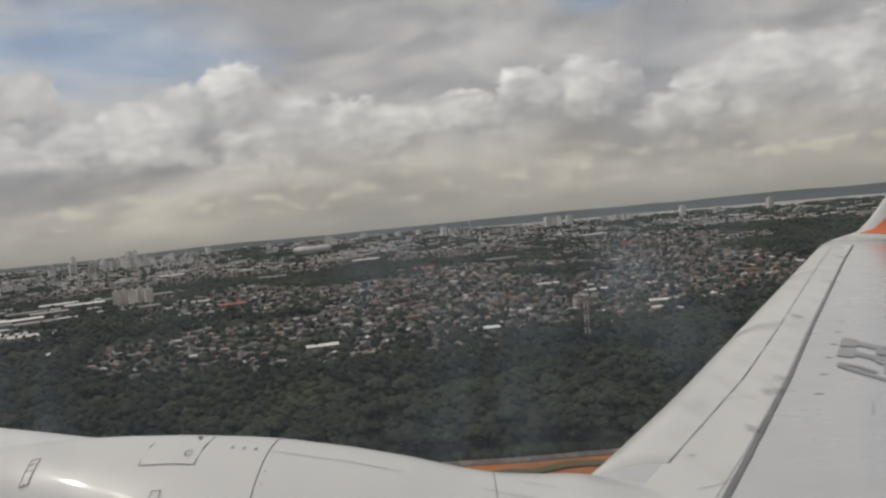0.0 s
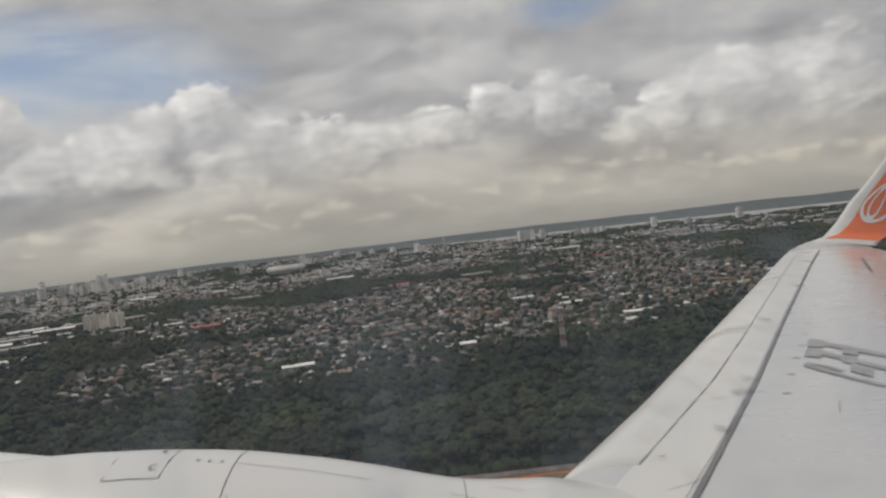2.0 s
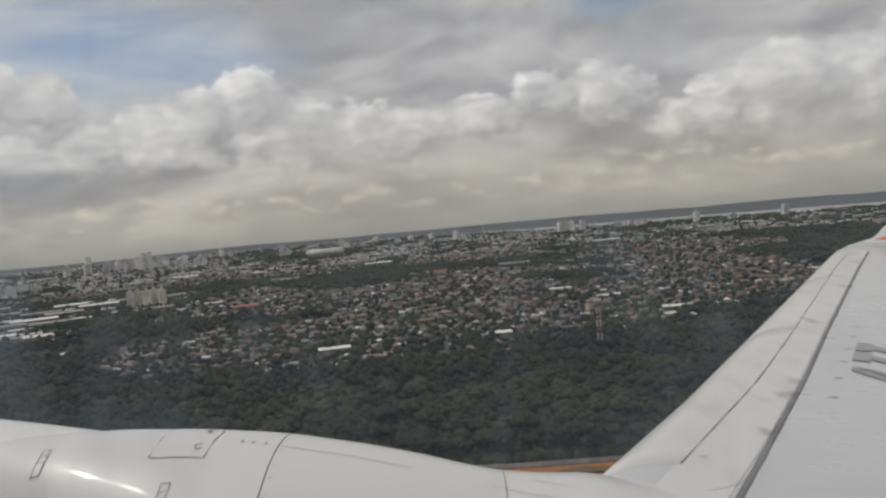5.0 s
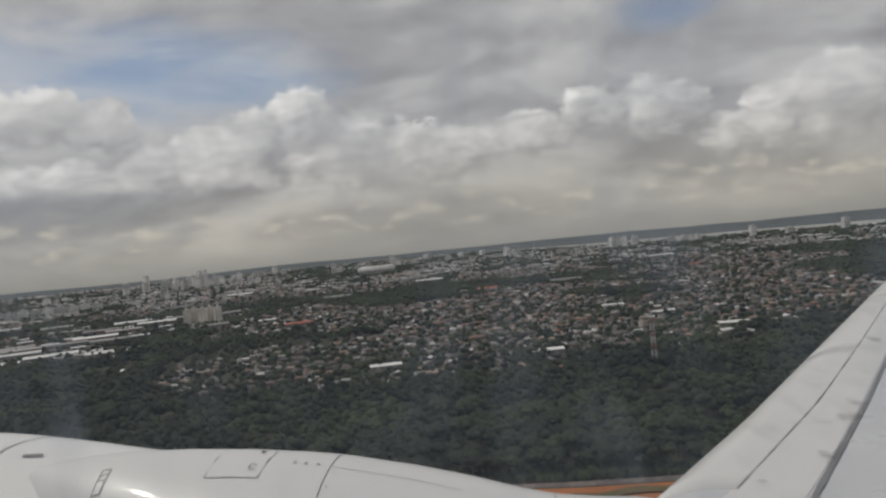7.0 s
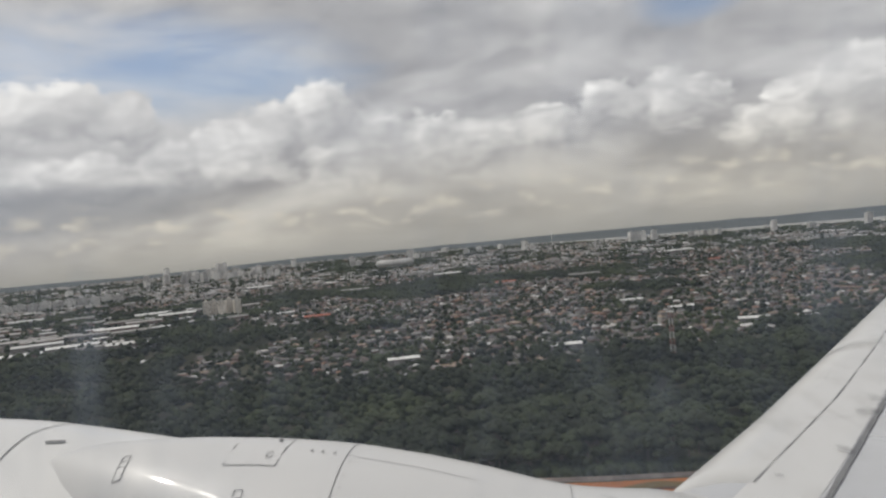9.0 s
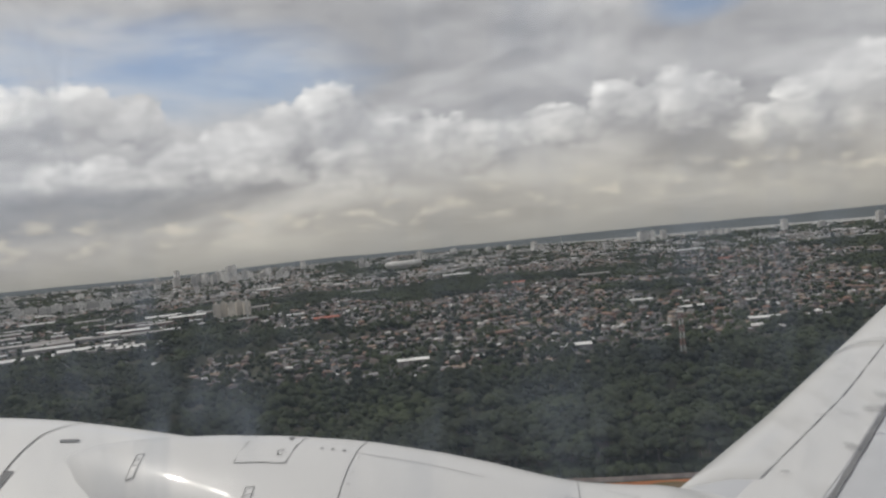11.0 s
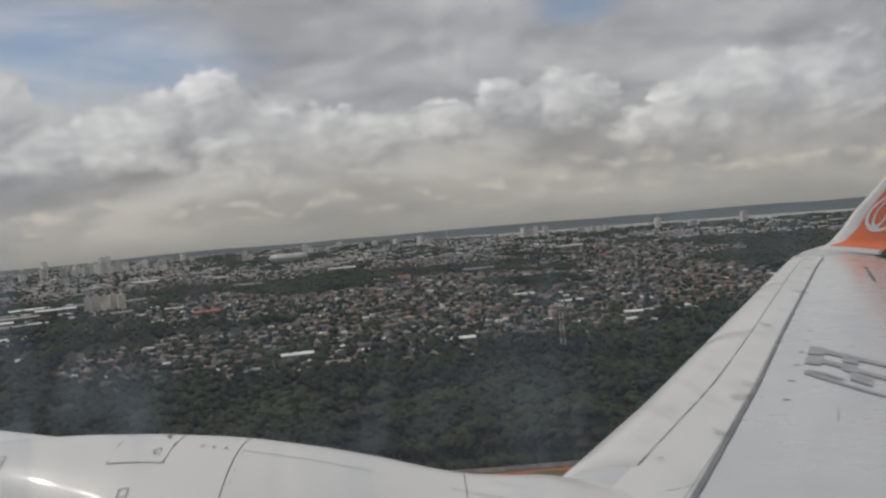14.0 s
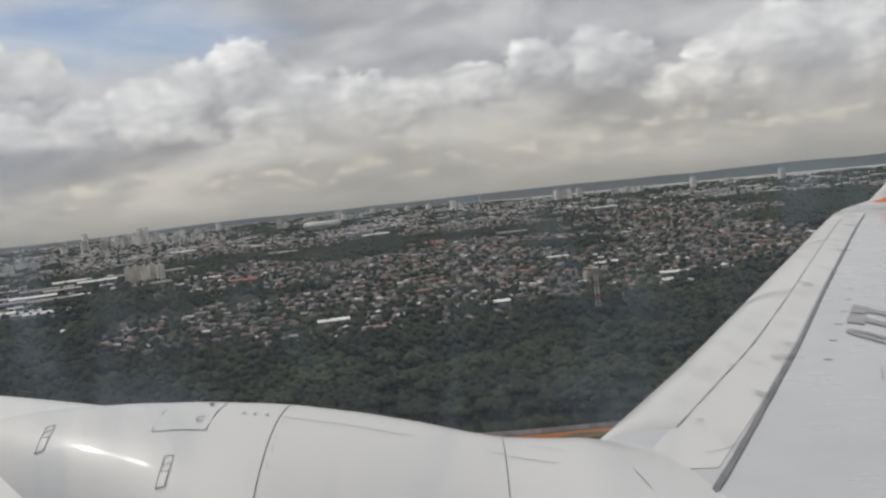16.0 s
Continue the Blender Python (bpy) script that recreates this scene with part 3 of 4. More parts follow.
def build_winglet(wing):
    secs = [[winglet_at(k, j) for j in np.linspace(0, 2, 33)[:-1]] for k in np.linspace(0, 1, 30)]
    wl = loft(secs, "winglet", WHITE, airliner, "blended winglet with white leading edge")
    bm, _ = sheet(lambda k, j: winglet_at(k, j, 0.008), np.linspace(0, 1, 30)[3:], np.linspace(0, 2, 33)[4:17])
    part("orange_panel", bm, ORANGE, wl, "orange painted winglet face", True)
    # emblem: an outer ring and a narrow loop inside it
    for half_k, half_j, w, off in ((0.175, 0.34, 0.17, 0.0), (0.155, 0.13, 0.28, -0.06)):
        bm = bmesh.new()
        rows = []
        for a in np.linspace(0, 2 * math.pi, 37):
            rows.append([bm.verts.new(winglet_at(0.44 + half_k * (1 - w * q) * math.sin(a), min(0.985, 0.60 + off + half_j * (1 - w * q) * math.cos(a)), 0.016)) for q in (0, 1)])
        for a, b in zip(rows, rows[1:]):
            bm.faces.new((a[0], b[0], b[1], a[1]))
        part("emblem_ring", bm, COWL_FRONT, wl, "white painted ring")
    part("lip_strip", ribbon(lambda a, b: winglet_at(a, b, 0.012), [(0.05, 0.03), (0.05, 0.22)], 0.05, 0.004), SEALANT, wl)


AXIS_Y = 3.13
ENGINE_Y, ENGINE_Z = 3.40, -1.80


def fairing_top(x):
    return lerp(x, [-1.97, -1.90, -1.80, -1.68, -1.5, -1.3, -1.04, -0.82, -0.674, -0.395, -0.18, 0.0, 0.163, 0.313, 0.507, 0.65, 0.80, 0.95],
                [-0.83, -0.785, -0.757, -0.737, -0.722, -0.715, -0.718, -0.731, -0.745, -0.785, -0.825, -0.867, -0.895, -0.906, -0.915, -0.957, -0.997, -1.038])


def fairing_half(x):
    return lerp(x, [-1.97, -1.9, -1.8, -1.6, -1.4, -1.2, -1.0, -0.68, 0.0, 0.4, 0.65, 0.80, 0.95], [0.06, 0.10, 0.18, 0.28, 0.37, 0.46, 0.57, 0.72, 0.75, 0.64, 0.60, 0.54, 0.46])


def fairing(x, y):
    dy = min(0.999, abs(y - AXIS_Y) / fairing_half(x))
    deep = lerp(x, [-1.97, -1.4, -1.0, -0.68, 0.1, 0.5, 0.65, 0.80, 0.95], [0.22, 0.36, 0.5, 0.6, 0.6, 0.30, 0.15, 0.07, 0.03])
    return Vector((x, y, fairing_top(x) - deep * (1 - math.sqrt(1 - dy * dy))))


def build_engine():
    # nacelle: a shell of revolution with an inlet lip
    xs = [-3.42, -3.38, -3.28, -3.1, -2.8, -2.45, -2.05, -1.75, -1.5, -1.2, -0.9, -0.5, 0.0, 0.6]
    rs = [0.80, 0.88, 0.95, 1.01, 1.075, 1.085, 1.055, 1.018, 0.988, 0.965, 0.95, 0.92, 0.84, 0.72]
    fine = np.concatenate([np.linspace(-3.42, -3.0, 10), np.linspace(-2.95, 0.6, 34)])
    smooth_r = np.interp(fine, xs, rs)
    smooth_r[2:-2] = (smooth_r[:-4] + smooth_r[1:-3] + smooth_r[2:-2] + smooth_r[3:-1] + smooth_r[4:]) / 5
    ring = np.linspace(0, 2 * math.pi, 73)[:-1]

    def shell(x, a, lift=0.0):
        r = float(np.interp(x, fine, smooth_r)) + lift
        return Vector((x, ENGINE_Y + r * math.sin(a), ENGINE_Z + r * math.cos(a)))

    bm, _ = sheet(lambda x, a: shell(x, a), fine, ring, True)
    cowl = part("engine_cowl", bm, COWL_FRONT, airliner, "glossy white engine cowling", True)
    bm, _ = sheet(lambda k, a: Vector((-3.42 + 0.55 * k, ENGINE_Y + (0.80 - 0.05 * k) * math.sin(a), ENGINE_Z + (0.80 - 0.05 * k) * math.cos(a))), np.linspace(0, 1, 5), ring, True)
    part("inlet_duct", bm, LIP_METAL, cowl, "polished metal inlet duct", True)
    bm = bmesh.new()
    bmesh.ops.create_circle(bm, cap_ends=True, segments=48, radius=0.76, matrix=Matrix.Translation((-2.9, ENGINE_Y, ENGINE_Z)) @ Matrix.Rotation(math.pi / 2, 4, "Y"))
    part("fan_face", bm, FAN, cowl, "dark engine fan")
    bm = bmesh.new()
    bmesh.ops.create_circle(bm, cap_ends=True, segments=48, radius=0.65, matrix=Matrix.Translation((0.59, ENGINE_Y, ENGINE_Z)) @ Matrix.Rotation(math.pi / 2, 4, "Y"))
    part("exhaust_face", bm, FAN, cowl)
    on_shell = lambda x, a: shell(x, a)
    part("cowl_joint", ribbon(on_shell, [(-2.13 + 0.10 * abs(a + 0.1), a) for a in np.linspace(-1.2, 0.9, 30)], 0.006, 0.003), SEAM, cowl)
    part("cowl_latch", ribbon(on_shell, [(-2.02, -0.16), (-1.95, -0.13)], 0.03, 0.004), SEALANT, cowl)
    part("cowl_latch", ribbon(on_shell, [(-2.08, -0.50), (-2.08, -0.40)], 0.035, 0.004), SEALANT, cowl)

    # strut fairing over the cowling
    us = np.concatenate([np.linspace(-1.97, -1.5, 16), np.linspace(-1.46, 0.95, 42)])
    ks = np.sin(np.linspace(-math.pi / 2, math.pi / 2, 41)) * 0.999
    bm, _ = sheet(lambda x, k: fairing(x, AXIS_Y + k * fairing_half(x)), us, ks)
    body = part("strut_fairing", bm, COWL, airliner, "glossy grey-white engine strut fairing with seams", True)
    # access hatch, slightly proud, with a dark joint round it
    x0, x1, y0, y1 = -1.128, -0.930, 2.915, 3.19
    bm, _ = sheet(lambda x, y: fairing(x, y) + Vector((0, 0, 0.0012)), np.linspace(x0, x1, 8), np.linspace(y0, y1, 12))
    hatch = part("access_hatch", bm, COWL, body, "square access hatch", True)
    for a, b in (((x0, y0), (x1, y0)), ((x1, y0), (x1, y1)), ((x0, y1), (x0, y0)), ((x0, y1), (x1, y1))):
        part("hatch_joint", ribbon(fairing, [a, b], 0.0028, 0.0042), SEAM, hatch)
    bm = bmesh.new()
    for a in np.linspace(0.6, 5.9, 12)[:-1]:
        ribbon(fairing, [(-0.970 + 0.012 * math.cos(a), 2.986 + 0.022 * math.sin(a)), (-0.970 + 0.012 * math.cos(a + 0.48), 2.986 + 0.022 * math.sin(a + 0.48))], 0.004, 0.006, bm)
    part("hatch_lock", bm, SEAM, hatch)
    part("drain_hole", ribbon(fairing, [(-0.985, 3.15), (-0.968, 3.15)], 0.03, 0.006), SEAM, hatch)
    # circumferential joints
    part("fairing_joint", ribbon(fairing, [(-0.690, y) for y in np.linspace(2.45, 3.5, 24)], 0.0032, 0.0015), SEAM, body)
    part("fairing_joint", ribbon(fairing, [(0.155, y) for y in np.linspace(2.5, 3.5, 20)], 0.0032, 0.003), SEALANT, body)
    part("fairing_joint", ribbon(fairing, [(-0.685, 3.045), (-0.4, 3.04), (-0.197, 3.03)], 0.003, 0.003), SEALANT, body)
    part("fairing_joint", ribbon(fairing, [(0.096, 3.024), (0.343, 2.966)], 0.003, 0.003), SEALANT, body)
    part("fairing_joint", ribbon(fairing, [(0.256, 3.144), (0.381, 3.086)], 0.003, 0.003), SEALANT, body)
    part("fairing_joint", ribbon(fairing, [(0.627, 2.988), (0.645, 2.90), (0.654, 2.844)], 0.004, 0.003), SEALANT, body)
    part("fairing_joint", ribbon(wing_top, [(0.653, 3.518), (0.651, 3.42)], 0.005, 0.012), SEALANT, body)
    for x in (-0.830, -0.788, -0.742):
        part("rivet_mark", ribbon(fairing, [(x, 3.045), (x + 0.006, 3.062)], 0.008, 0.004), SEALANT, body)
    for y in (2.998, 2.886, 2.818, 2.74):
        part("rivet_mark", ribbon(fairing, [(-0.672, y), (-0.666, y)], 0.006, 0.004), SEALANT, body)
    for x, ya, yb in ((-1.535, 2.905, 2.998), (-1.022, 2.70, 2.797)):
        bm = bmesh.new()
        for p, q in (((x - 0.016, ya), (x - 0.016, yb)), ((x + 0.016, ya), (x + 0.016, yb)), ((x - 0.016, ya), (x + 0.016, ya)), ((x - 0.016, yb), (x + 0.016, yb)),
                     ((x - 0.016, ya + 0.045), (x + 0.016, ya + 0.045)), ((x - 0.012, ya + 0.065), (x + 0.012, ya + 0.072))):
            ribbon(fairing, [p, q], 0.003, 0.004, bm)
        latch = part("latch", bm, SEAM, body, "steel latch in a dark slot")
        part("latch_plate", ribbon(fairing, [(x, ya + 0.004), (x, ya + 0.042)], 0.026, 0.003), COWL, latch)


def build_fuselage():
    """The stretch of the cabin round the window, closed at both ends."""
    cy, cz, r, r_in = -1.72, -0.35, 1.88, 1.80
    window_x, window_z = 0.16, 0.21
    mid = math.asin((0.0 - cz) / r)
    lo, hi = math.asin((-window_z - cz) / r), math.asin((window_z - cz) / r)
    angles = list(np.linspace(hi, lo + 2 * math.pi, 60)) + [mid]
    for rad, name, mat in ((r, "fuselage_skin", COWL_FRONT), (r_in, "cabin_lining", CABIN)):
        point = lambda x, a: Vector((x, cy + rad * math.cos(a), cz + rad * math.sin(a)))
        bm = bmesh.new()
        for xs_, as_ in ((np.linspace(-6, 9, 40), np.linspace(hi, lo + 2 * math.pi, 60)), (np.linspace(-6, -window_x, 12), np.linspace(lo, hi, 8)), (np.linspace(window_x, 9, 12), np.linspace(lo, hi, 8))):
            grid = [[bm.verts.new(point(x, a)) for a in as_] for x in xs_]
            for i in range(len(xs_) - 1):
                for j in range(len(as_) - 1):
                    bm.faces.new((grid[i][j], grid[i + 1][j], grid[i + 1][j + 1], grid[i][j + 1]))
        part(name, bm, mat, airliner, "", True)
    for x in (-6.0, 9.0):
        bm = bmesh.new()
        bmesh.ops.create_circle(bm, cap_ends=True, segments=64, radius=r, matrix=Matrix.Translation((x, cy, cz)) @ Matrix.Rotation(math.pi / 2, 4, "Y"))
        part("bulkhead", bm, CABIN, airliner)
    # window surround: a rounded ring through the wall's thickness
    bm = bmesh.new()
    rows = []
    for a in np.linspace(0, 2 * math.pi, 49)[:-1]:
        c, s = math.cos(a), math.sin(a)
        k = (abs(c) ** 5 + abs(s) ** 5) ** -0.2
        row = []
        for depth, grow in ((0.16, 1.12), (0.155, 1.0), (0.02, 1.06), (0.015, 1.3)):
            x, z = (window_x - 0.012) * c * k * grow, (window_z - 0.012) * s * k * grow
            row.append(bm.verts.new((x, cy + math.sqrt(1.88 ** 2 - (z - cz) ** 2) - 0.15 + depth, z)))
        rows.append(row)
    for a, b in zip(rows, rows[1:] + rows[:1]):
        for i in range(3):
            bm.faces.new((a[i], b[i], b[i + 1], a[i + 1]))
    part("window_surround", bm, CABIN, airliner, "", True)
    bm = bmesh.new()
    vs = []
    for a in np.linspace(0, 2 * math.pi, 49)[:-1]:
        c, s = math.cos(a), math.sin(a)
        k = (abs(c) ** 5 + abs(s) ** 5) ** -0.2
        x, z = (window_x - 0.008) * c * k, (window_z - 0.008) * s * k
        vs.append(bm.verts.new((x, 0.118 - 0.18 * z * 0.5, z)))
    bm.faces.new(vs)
    ob = part("window_pane", bm, PANE, airliner, "scuffed acrylic window pane with dried streaks and a bluish haze veil")
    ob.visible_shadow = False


wing_ob = build_wing()
build_winglet(wing_ob)
build_engine()
build_fuselage()

# ---- the land ----
def bearing(az, r):
    return r * math.sin(radians(az)), r * math.cos(radians(az))


def ground_height(x, y):
    r, az = math.hypot(x, y), math.degrees(math.atan2(x, y))
    far = max(0.0, min(1.0, (r - 4350) / 420))
    hill = 16 + 12 * noise.noise((az * 0.10, 3.0, 0)) + 5 * noise.noise((az * 0.6, 7.0, 0))
    return hill * far * far * (3 - 2 * far)


def river_span(az):
    """Near and far bank of the river, by bearing."""
    return (lerp(az, [-8, -2, 0, 4, 8, 15, 24, 40, 75], [4200, 3950, 3700, 3400, 3280, 3160, 3020, 2900, 2800]),
            lerp(az, [-8, -2, 0, 4, 8, 15, 24, 40, 75], [4260, 4170, 4050, 3800, 3720, 3660, 3560, 3450, 3300]))


def in_river(az, r, margin=25):
    return az > -8 and r > river_span(az)[0] - margin


def build_ground():
    radii = [0, 60, 150, 260, 400, 600, 850, 1200, 1700, 2400, 2900, 3200, 3400, 3600, 3800, 4000, 4200, 4350, 4450, 4550, 4650, 4750, 4850, 4930]
    n = 180
    verts, faces = [(0, 0, 0)], []
    for r in radii[1:]:
        for i in range(n):
            x, y = bearing(360 * i / n, r)
            verts.append((x, y, ground_height(x, y)))
    me = bpy.data.meshes.new("ground")
    for i in range(n):
        faces.append((0, 1 + (i + 1) % n, 1 + i))
    for k in range(len(radii) - 2):
        a, b = 1 + k * n, 1 + (k + 1) * n
        for i in range(n):
            faces.append((a + i, a + (i + 1) % n, b + (i + 1) % n, b + i))
    me.from_pydata(verts, [], faces)
    me.materials.append(GROUND)
    me.materials.append(HAZED_WOOD)

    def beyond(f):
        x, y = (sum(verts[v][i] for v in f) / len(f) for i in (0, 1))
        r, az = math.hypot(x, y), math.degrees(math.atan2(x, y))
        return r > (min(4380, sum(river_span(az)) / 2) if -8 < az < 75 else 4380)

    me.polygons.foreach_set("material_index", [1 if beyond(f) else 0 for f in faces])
    me.update()
    tagged(new("ground", me), "dark green scrubby land reaching a wooded skyline", "ground", kind="structure")
    # river below the skyline
    bm = bmesh.new()
    rows = []
    for az in np.arange(-8, 75, 1.0):
        low, high = river_span(az)
        low += 25 * math.sin(az * 1.3)
        rows.append([bm.verts.new((*bearing(az, r), 0.6)) for r in (low, high)])
    for a, b in zip(rows, rows[1:]):
        bm.faces.new((a[0], b[0], b[1], a[1]))
    tagged(link_mesh("river", bm, WATER), "wide pale river reflecting the grey sky", "river", kind="structure")


build_ground()

FIELD = [(-75, 357), (-30, 343), (20, 338), (70, 337), (150, 344), (190, 245), (-40, 230), (-150, 292)]


def in_field(x, y, grow=0.0):
    inside = False
    for (x0, y0), (x1, y1) in zip(FIELD, FIELD[1:] + FIELD[:1]):
        if (y0 > y - grow) != (y1 > y - grow) and x < (x1 - x0) * (y - grow - y0) / (y1 - y0) + x0:
            inside = not inside
    return inside


FOREST_R = [700, 700, 670, 625, 590, 565, 575, 590, 645, 695, 750, 860, 1000]
CLEARINGS = [(-27.9, 880, 24), (-26.4, 885, 24), (9.0, 588, 12)]


def forest_edge(az):
    return lerp(az, [-60, -36, -29, -22.5, -17, -9, -5, 3, 10, 14, 18, 28, 60], FOREST_R) + 16 * math.sin(az * 1.7) + 9 * math.sin(az * 4.1)


def zone(x, y):
    """wood, town, field or open, for a place on the ground"""
    r, az = math.hypot(x, y), math.degrees(math.atan2(x, y))
    if in_field(x, y, 5.0):
        return "field"
    for a, d, wide in CLEARINGS:
        if math.dist((x, y), bearing(a, d)) < wide:
            return "open"
    if r < forest_edge(az):
        return "wood"
    low = lerp(az, [-60, -36, -26, -23.5, -17, -9, -3, 0], [660, 640, 660, 880, 930, 910, 830, 700])
    high = lerp(az, [-60, -36, -31, -28, -22, -17, -12, -8.5, -5, -2], [1060, 1060, 1030, 1000, 1050, 1020, 960, 910, 850, 770])
    low, high = low + 22 * noise.noise((az * 0.5, 2.0, 0)), high + 45 * noise.noise((az * 0.4, 8.0, 0))
    if az < -2 and low < r < high:
        return "wood"
    k = noise.noise((x * 0.0042, y * 0.0026, 5.5)) + 0.5 * noise.noise((x * 0.011, y * 0.008, 1.5))
    k += 0.55 * noise.noise((x * 0.0016, y * 0.0021, 4.2))
    if az < -13 and 1090 < r < 1620:
        k -= 0.32
    if k > (0.25 if r < 1100 else 0.08 if r < 1500 else 0.0):
        return "wood"
    return "town"


def build_field():
    bm = bmesh.new()
    bm.faces.new([bm.verts.new((x, y, 0.12)) for x, y in FIELD])
    bmesh.ops.triangulate(bm, faces=bm.faces)
    bmesh.ops.subdivide_edges(bm, edges=bm.edges, cuts=7, use_grid_fill=True)
    for v in bm.verts:
        v.co.z = 0.12 + 0.8 * max(0, noise.noise(v.co * 0.03))
    tagged(link_mesh("earth_field", bm, EARTH), "bare orange earth beside the forest", "field", kind="structure")
    for y0, bend in ((324, 3), (302, -4), (279, 5)):
        bm = bmesh.new()
        rows = []
        for x in np.arange(-70, 150, 6):
            wob = 3 * noise.noise((x * 0.06, y0, 0))
            y = y0 + bend * math.sin(x * 0.03)
            rows.append([bm.verts.new((x, y - 3 + wob, 0.9)), bm.verts.new((x, y + wob, 1.25)), bm.verts.new((x, y + 4 + 1.5 * wob, 0.9))])
        for a, b in zip(rows, rows[1:]):
            for i in (0, 1):
                bm.faces.new((a[i], b[i], b[i + 1], a[i + 1]))
        tagged(link_mesh("grass_strip", bm, GRASS, smooth=True), "strip of dry grass across the orange earth", "grass", "grass strips", "stuff")
    # boundary wall of concrete panels between posts
    wall = thing("boundary_wall", Matrix.Identity(4), "pale concrete panel wall along the edge of the forest", "wall")
    line = [(-105, 367), (-75, 358.5), (-30, 344.5), (20, 339.5), (70, 338.5), (150, 345.5)]
    panel_me = post_me = None
    for (xa, ya), (xb, yb) in zip(line, line[1:]):
        n = max(1, round(math.dist((xa, ya), (xb, yb)) / 5.0))
        long = math.dist((xa, ya), (xb, yb)) / n
        turn = math.atan2(yb - ya, xb - xa)
        for i in range(n):
            x, y = xa + (xb - xa) * i / n, ya + (yb - ya) * i / n
            m = Matrix.Translation((x, y, 0.1)) @ Matrix.Rotation(turn, 4, "Z")
            if panel_me is None:
                p = part("panel", boxed(0.12, 4.95, -0.06, 0.06, 0, 2.0), CONCRETE, wall)
                q = part("post", boxed(-0.12, 0.12, -0.12, 0.12, -0.1, 2.5), CONCRETE, wall)
                panel_me, post_me = p.data, q.data
            else:
                p, q = new("panel", panel_me), new("post", post_me)
                p.parent = q.parent = wall
            p.matrix_basis = m @ Matrix.Diagonal((long / 5.0, 1, 1, 1))
            q.matrix_basis = m


build_field()


# ---- trees ----
def ico(sub):
    bm = bmesh.new()
    bmesh.ops.create_icosphere(bm, subdivisions=sub, radius=1.0)
    v = np.array([x.co[:] for x in bm.verts])
    f = np.array([[l.vert.index for l in q.loops] for q in bm.faces])
    bm.free()
    return v, f


ICO1, ICO2 = ico(1), ico(2)
rng = np.random.default_rng(11)


def clumps(centres, sizes, shape, rough=0.28, squash=0.78):
    """Lumpy leaf masses, one for each centre."""
    v, f = shape
    n, m = len(centres), len(v)
    wob = 1 + rough * (rng.random((n, m, 1)) - 0.5) * 2
    turn = rng.random(n) * 6.28
    c, s = np.cos(turn)[:, None], np.sin(turn)[:, None]
    base = np.stack([v[None, :, 0] * c - v[None, :, 1] * s, v[None, :, 0] * s + v[None, :, 1] * c, np.repeat(v[None, :, 2], n, 0) * squash], 2)
    verts = base * wob * np.asarray(sizes)[:, None, None] + np.asarray(centres)[:, None, :]
    faces = f[None] + (np.arange(n) * m)[:, None, None]
    return verts.reshape(-1, 3), faces.reshape(-1, f.shape[1])


def tree_lobes(x, y, size, tall, count):
    """Centres and radii of the leaf masses of one crown."""
    out = []
    for i in range(count):
        a, d = rng.random() * 6.28, size * 0.62 * math.sqrt(rng.random()) if i else 0.0
        r = size * (0.62 if count <= 2 else 0.40) * (0.8 + 0.4 * rng.random())
        out.append((x + d * math.cos(a), y + d * math.sin(a), tall - 0.55 * size * (d / size) - r * 0.6 + 0.8 * rng.random(), r))
    return out


def leaf_quads(centres, radii, per, size):
    """Small tilted leaf sprays standing off the crown's outline."""
    n = len(centres) * per
    c, r = np.repeat(centres, per, 0), np.repeat(radii, per)
    d = rng.normal(size=(n, 3))
    d[:, 2] = np.abs(d[:, 2]) * 0.9 - 0.2
    d /= np.linalg.norm(d, axis=1)[:, None]
    p = c + d * (r * (0.92 + 0.22 * rng.random(n)))[:, None] * np.array([1, 1, 0.8])
    u = np.cross(d, rng.normal(size=(n, 3)))
    u /= np.linalg.norm(u, axis=1)[:, None]
    w = np.cross(d, u) + 0.6 * d
    s = (size * (0.6 + 0.8 * rng.random(n)))[:, None]
    verts = np.stack([p - u * s * 0.5, p + w * s * 0.6, p + u * s * 0.5, p - w * s * 0.4], 1).reshape(-1, 3)
    return verts, np.arange(n * 4).reshape(n, 4)


def make_tree(size, tall):
    tree = thing("tree", Matrix.Identity(4), "broad-leaved rainforest tree with uneven dark green crown", "tree", "forest trees")
    bm = bmesh.new()
    tube(bm, (0, 0, -0.3), (0.2, 0.1, tall * 0.5), 0.32, 0.2)
    lobes = tree_lobes(0, 0, size, tall, 13)
    for x, y, z, r in lobes[:6]:
        tube(bm, (0.2, 0.1, tall * 0.48), (x * 0.9, y * 0.9, z), 0.14, 0.05, 5)
    part("trunk", bm, BARK, tree)
    cs, rs = np.array([l[:3] for l in lobes]), np.array([l[3] for l in lobes])
    v, f = clumps(cs, rs, ICO2, 0.22)
    lv, lf = leaf_quads(cs, rs, 26, 0.75)
    me = bpy.data.meshes.new("crown")
    me.from_pydata(np.concatenate([v, lv]).tolist(), [], f.tolist() + (lf + len(v)).tolist())
    me.materials.append(LEAF_NEAR)
    ob = new("crown", me)
    ob.parent = tree
    return tree


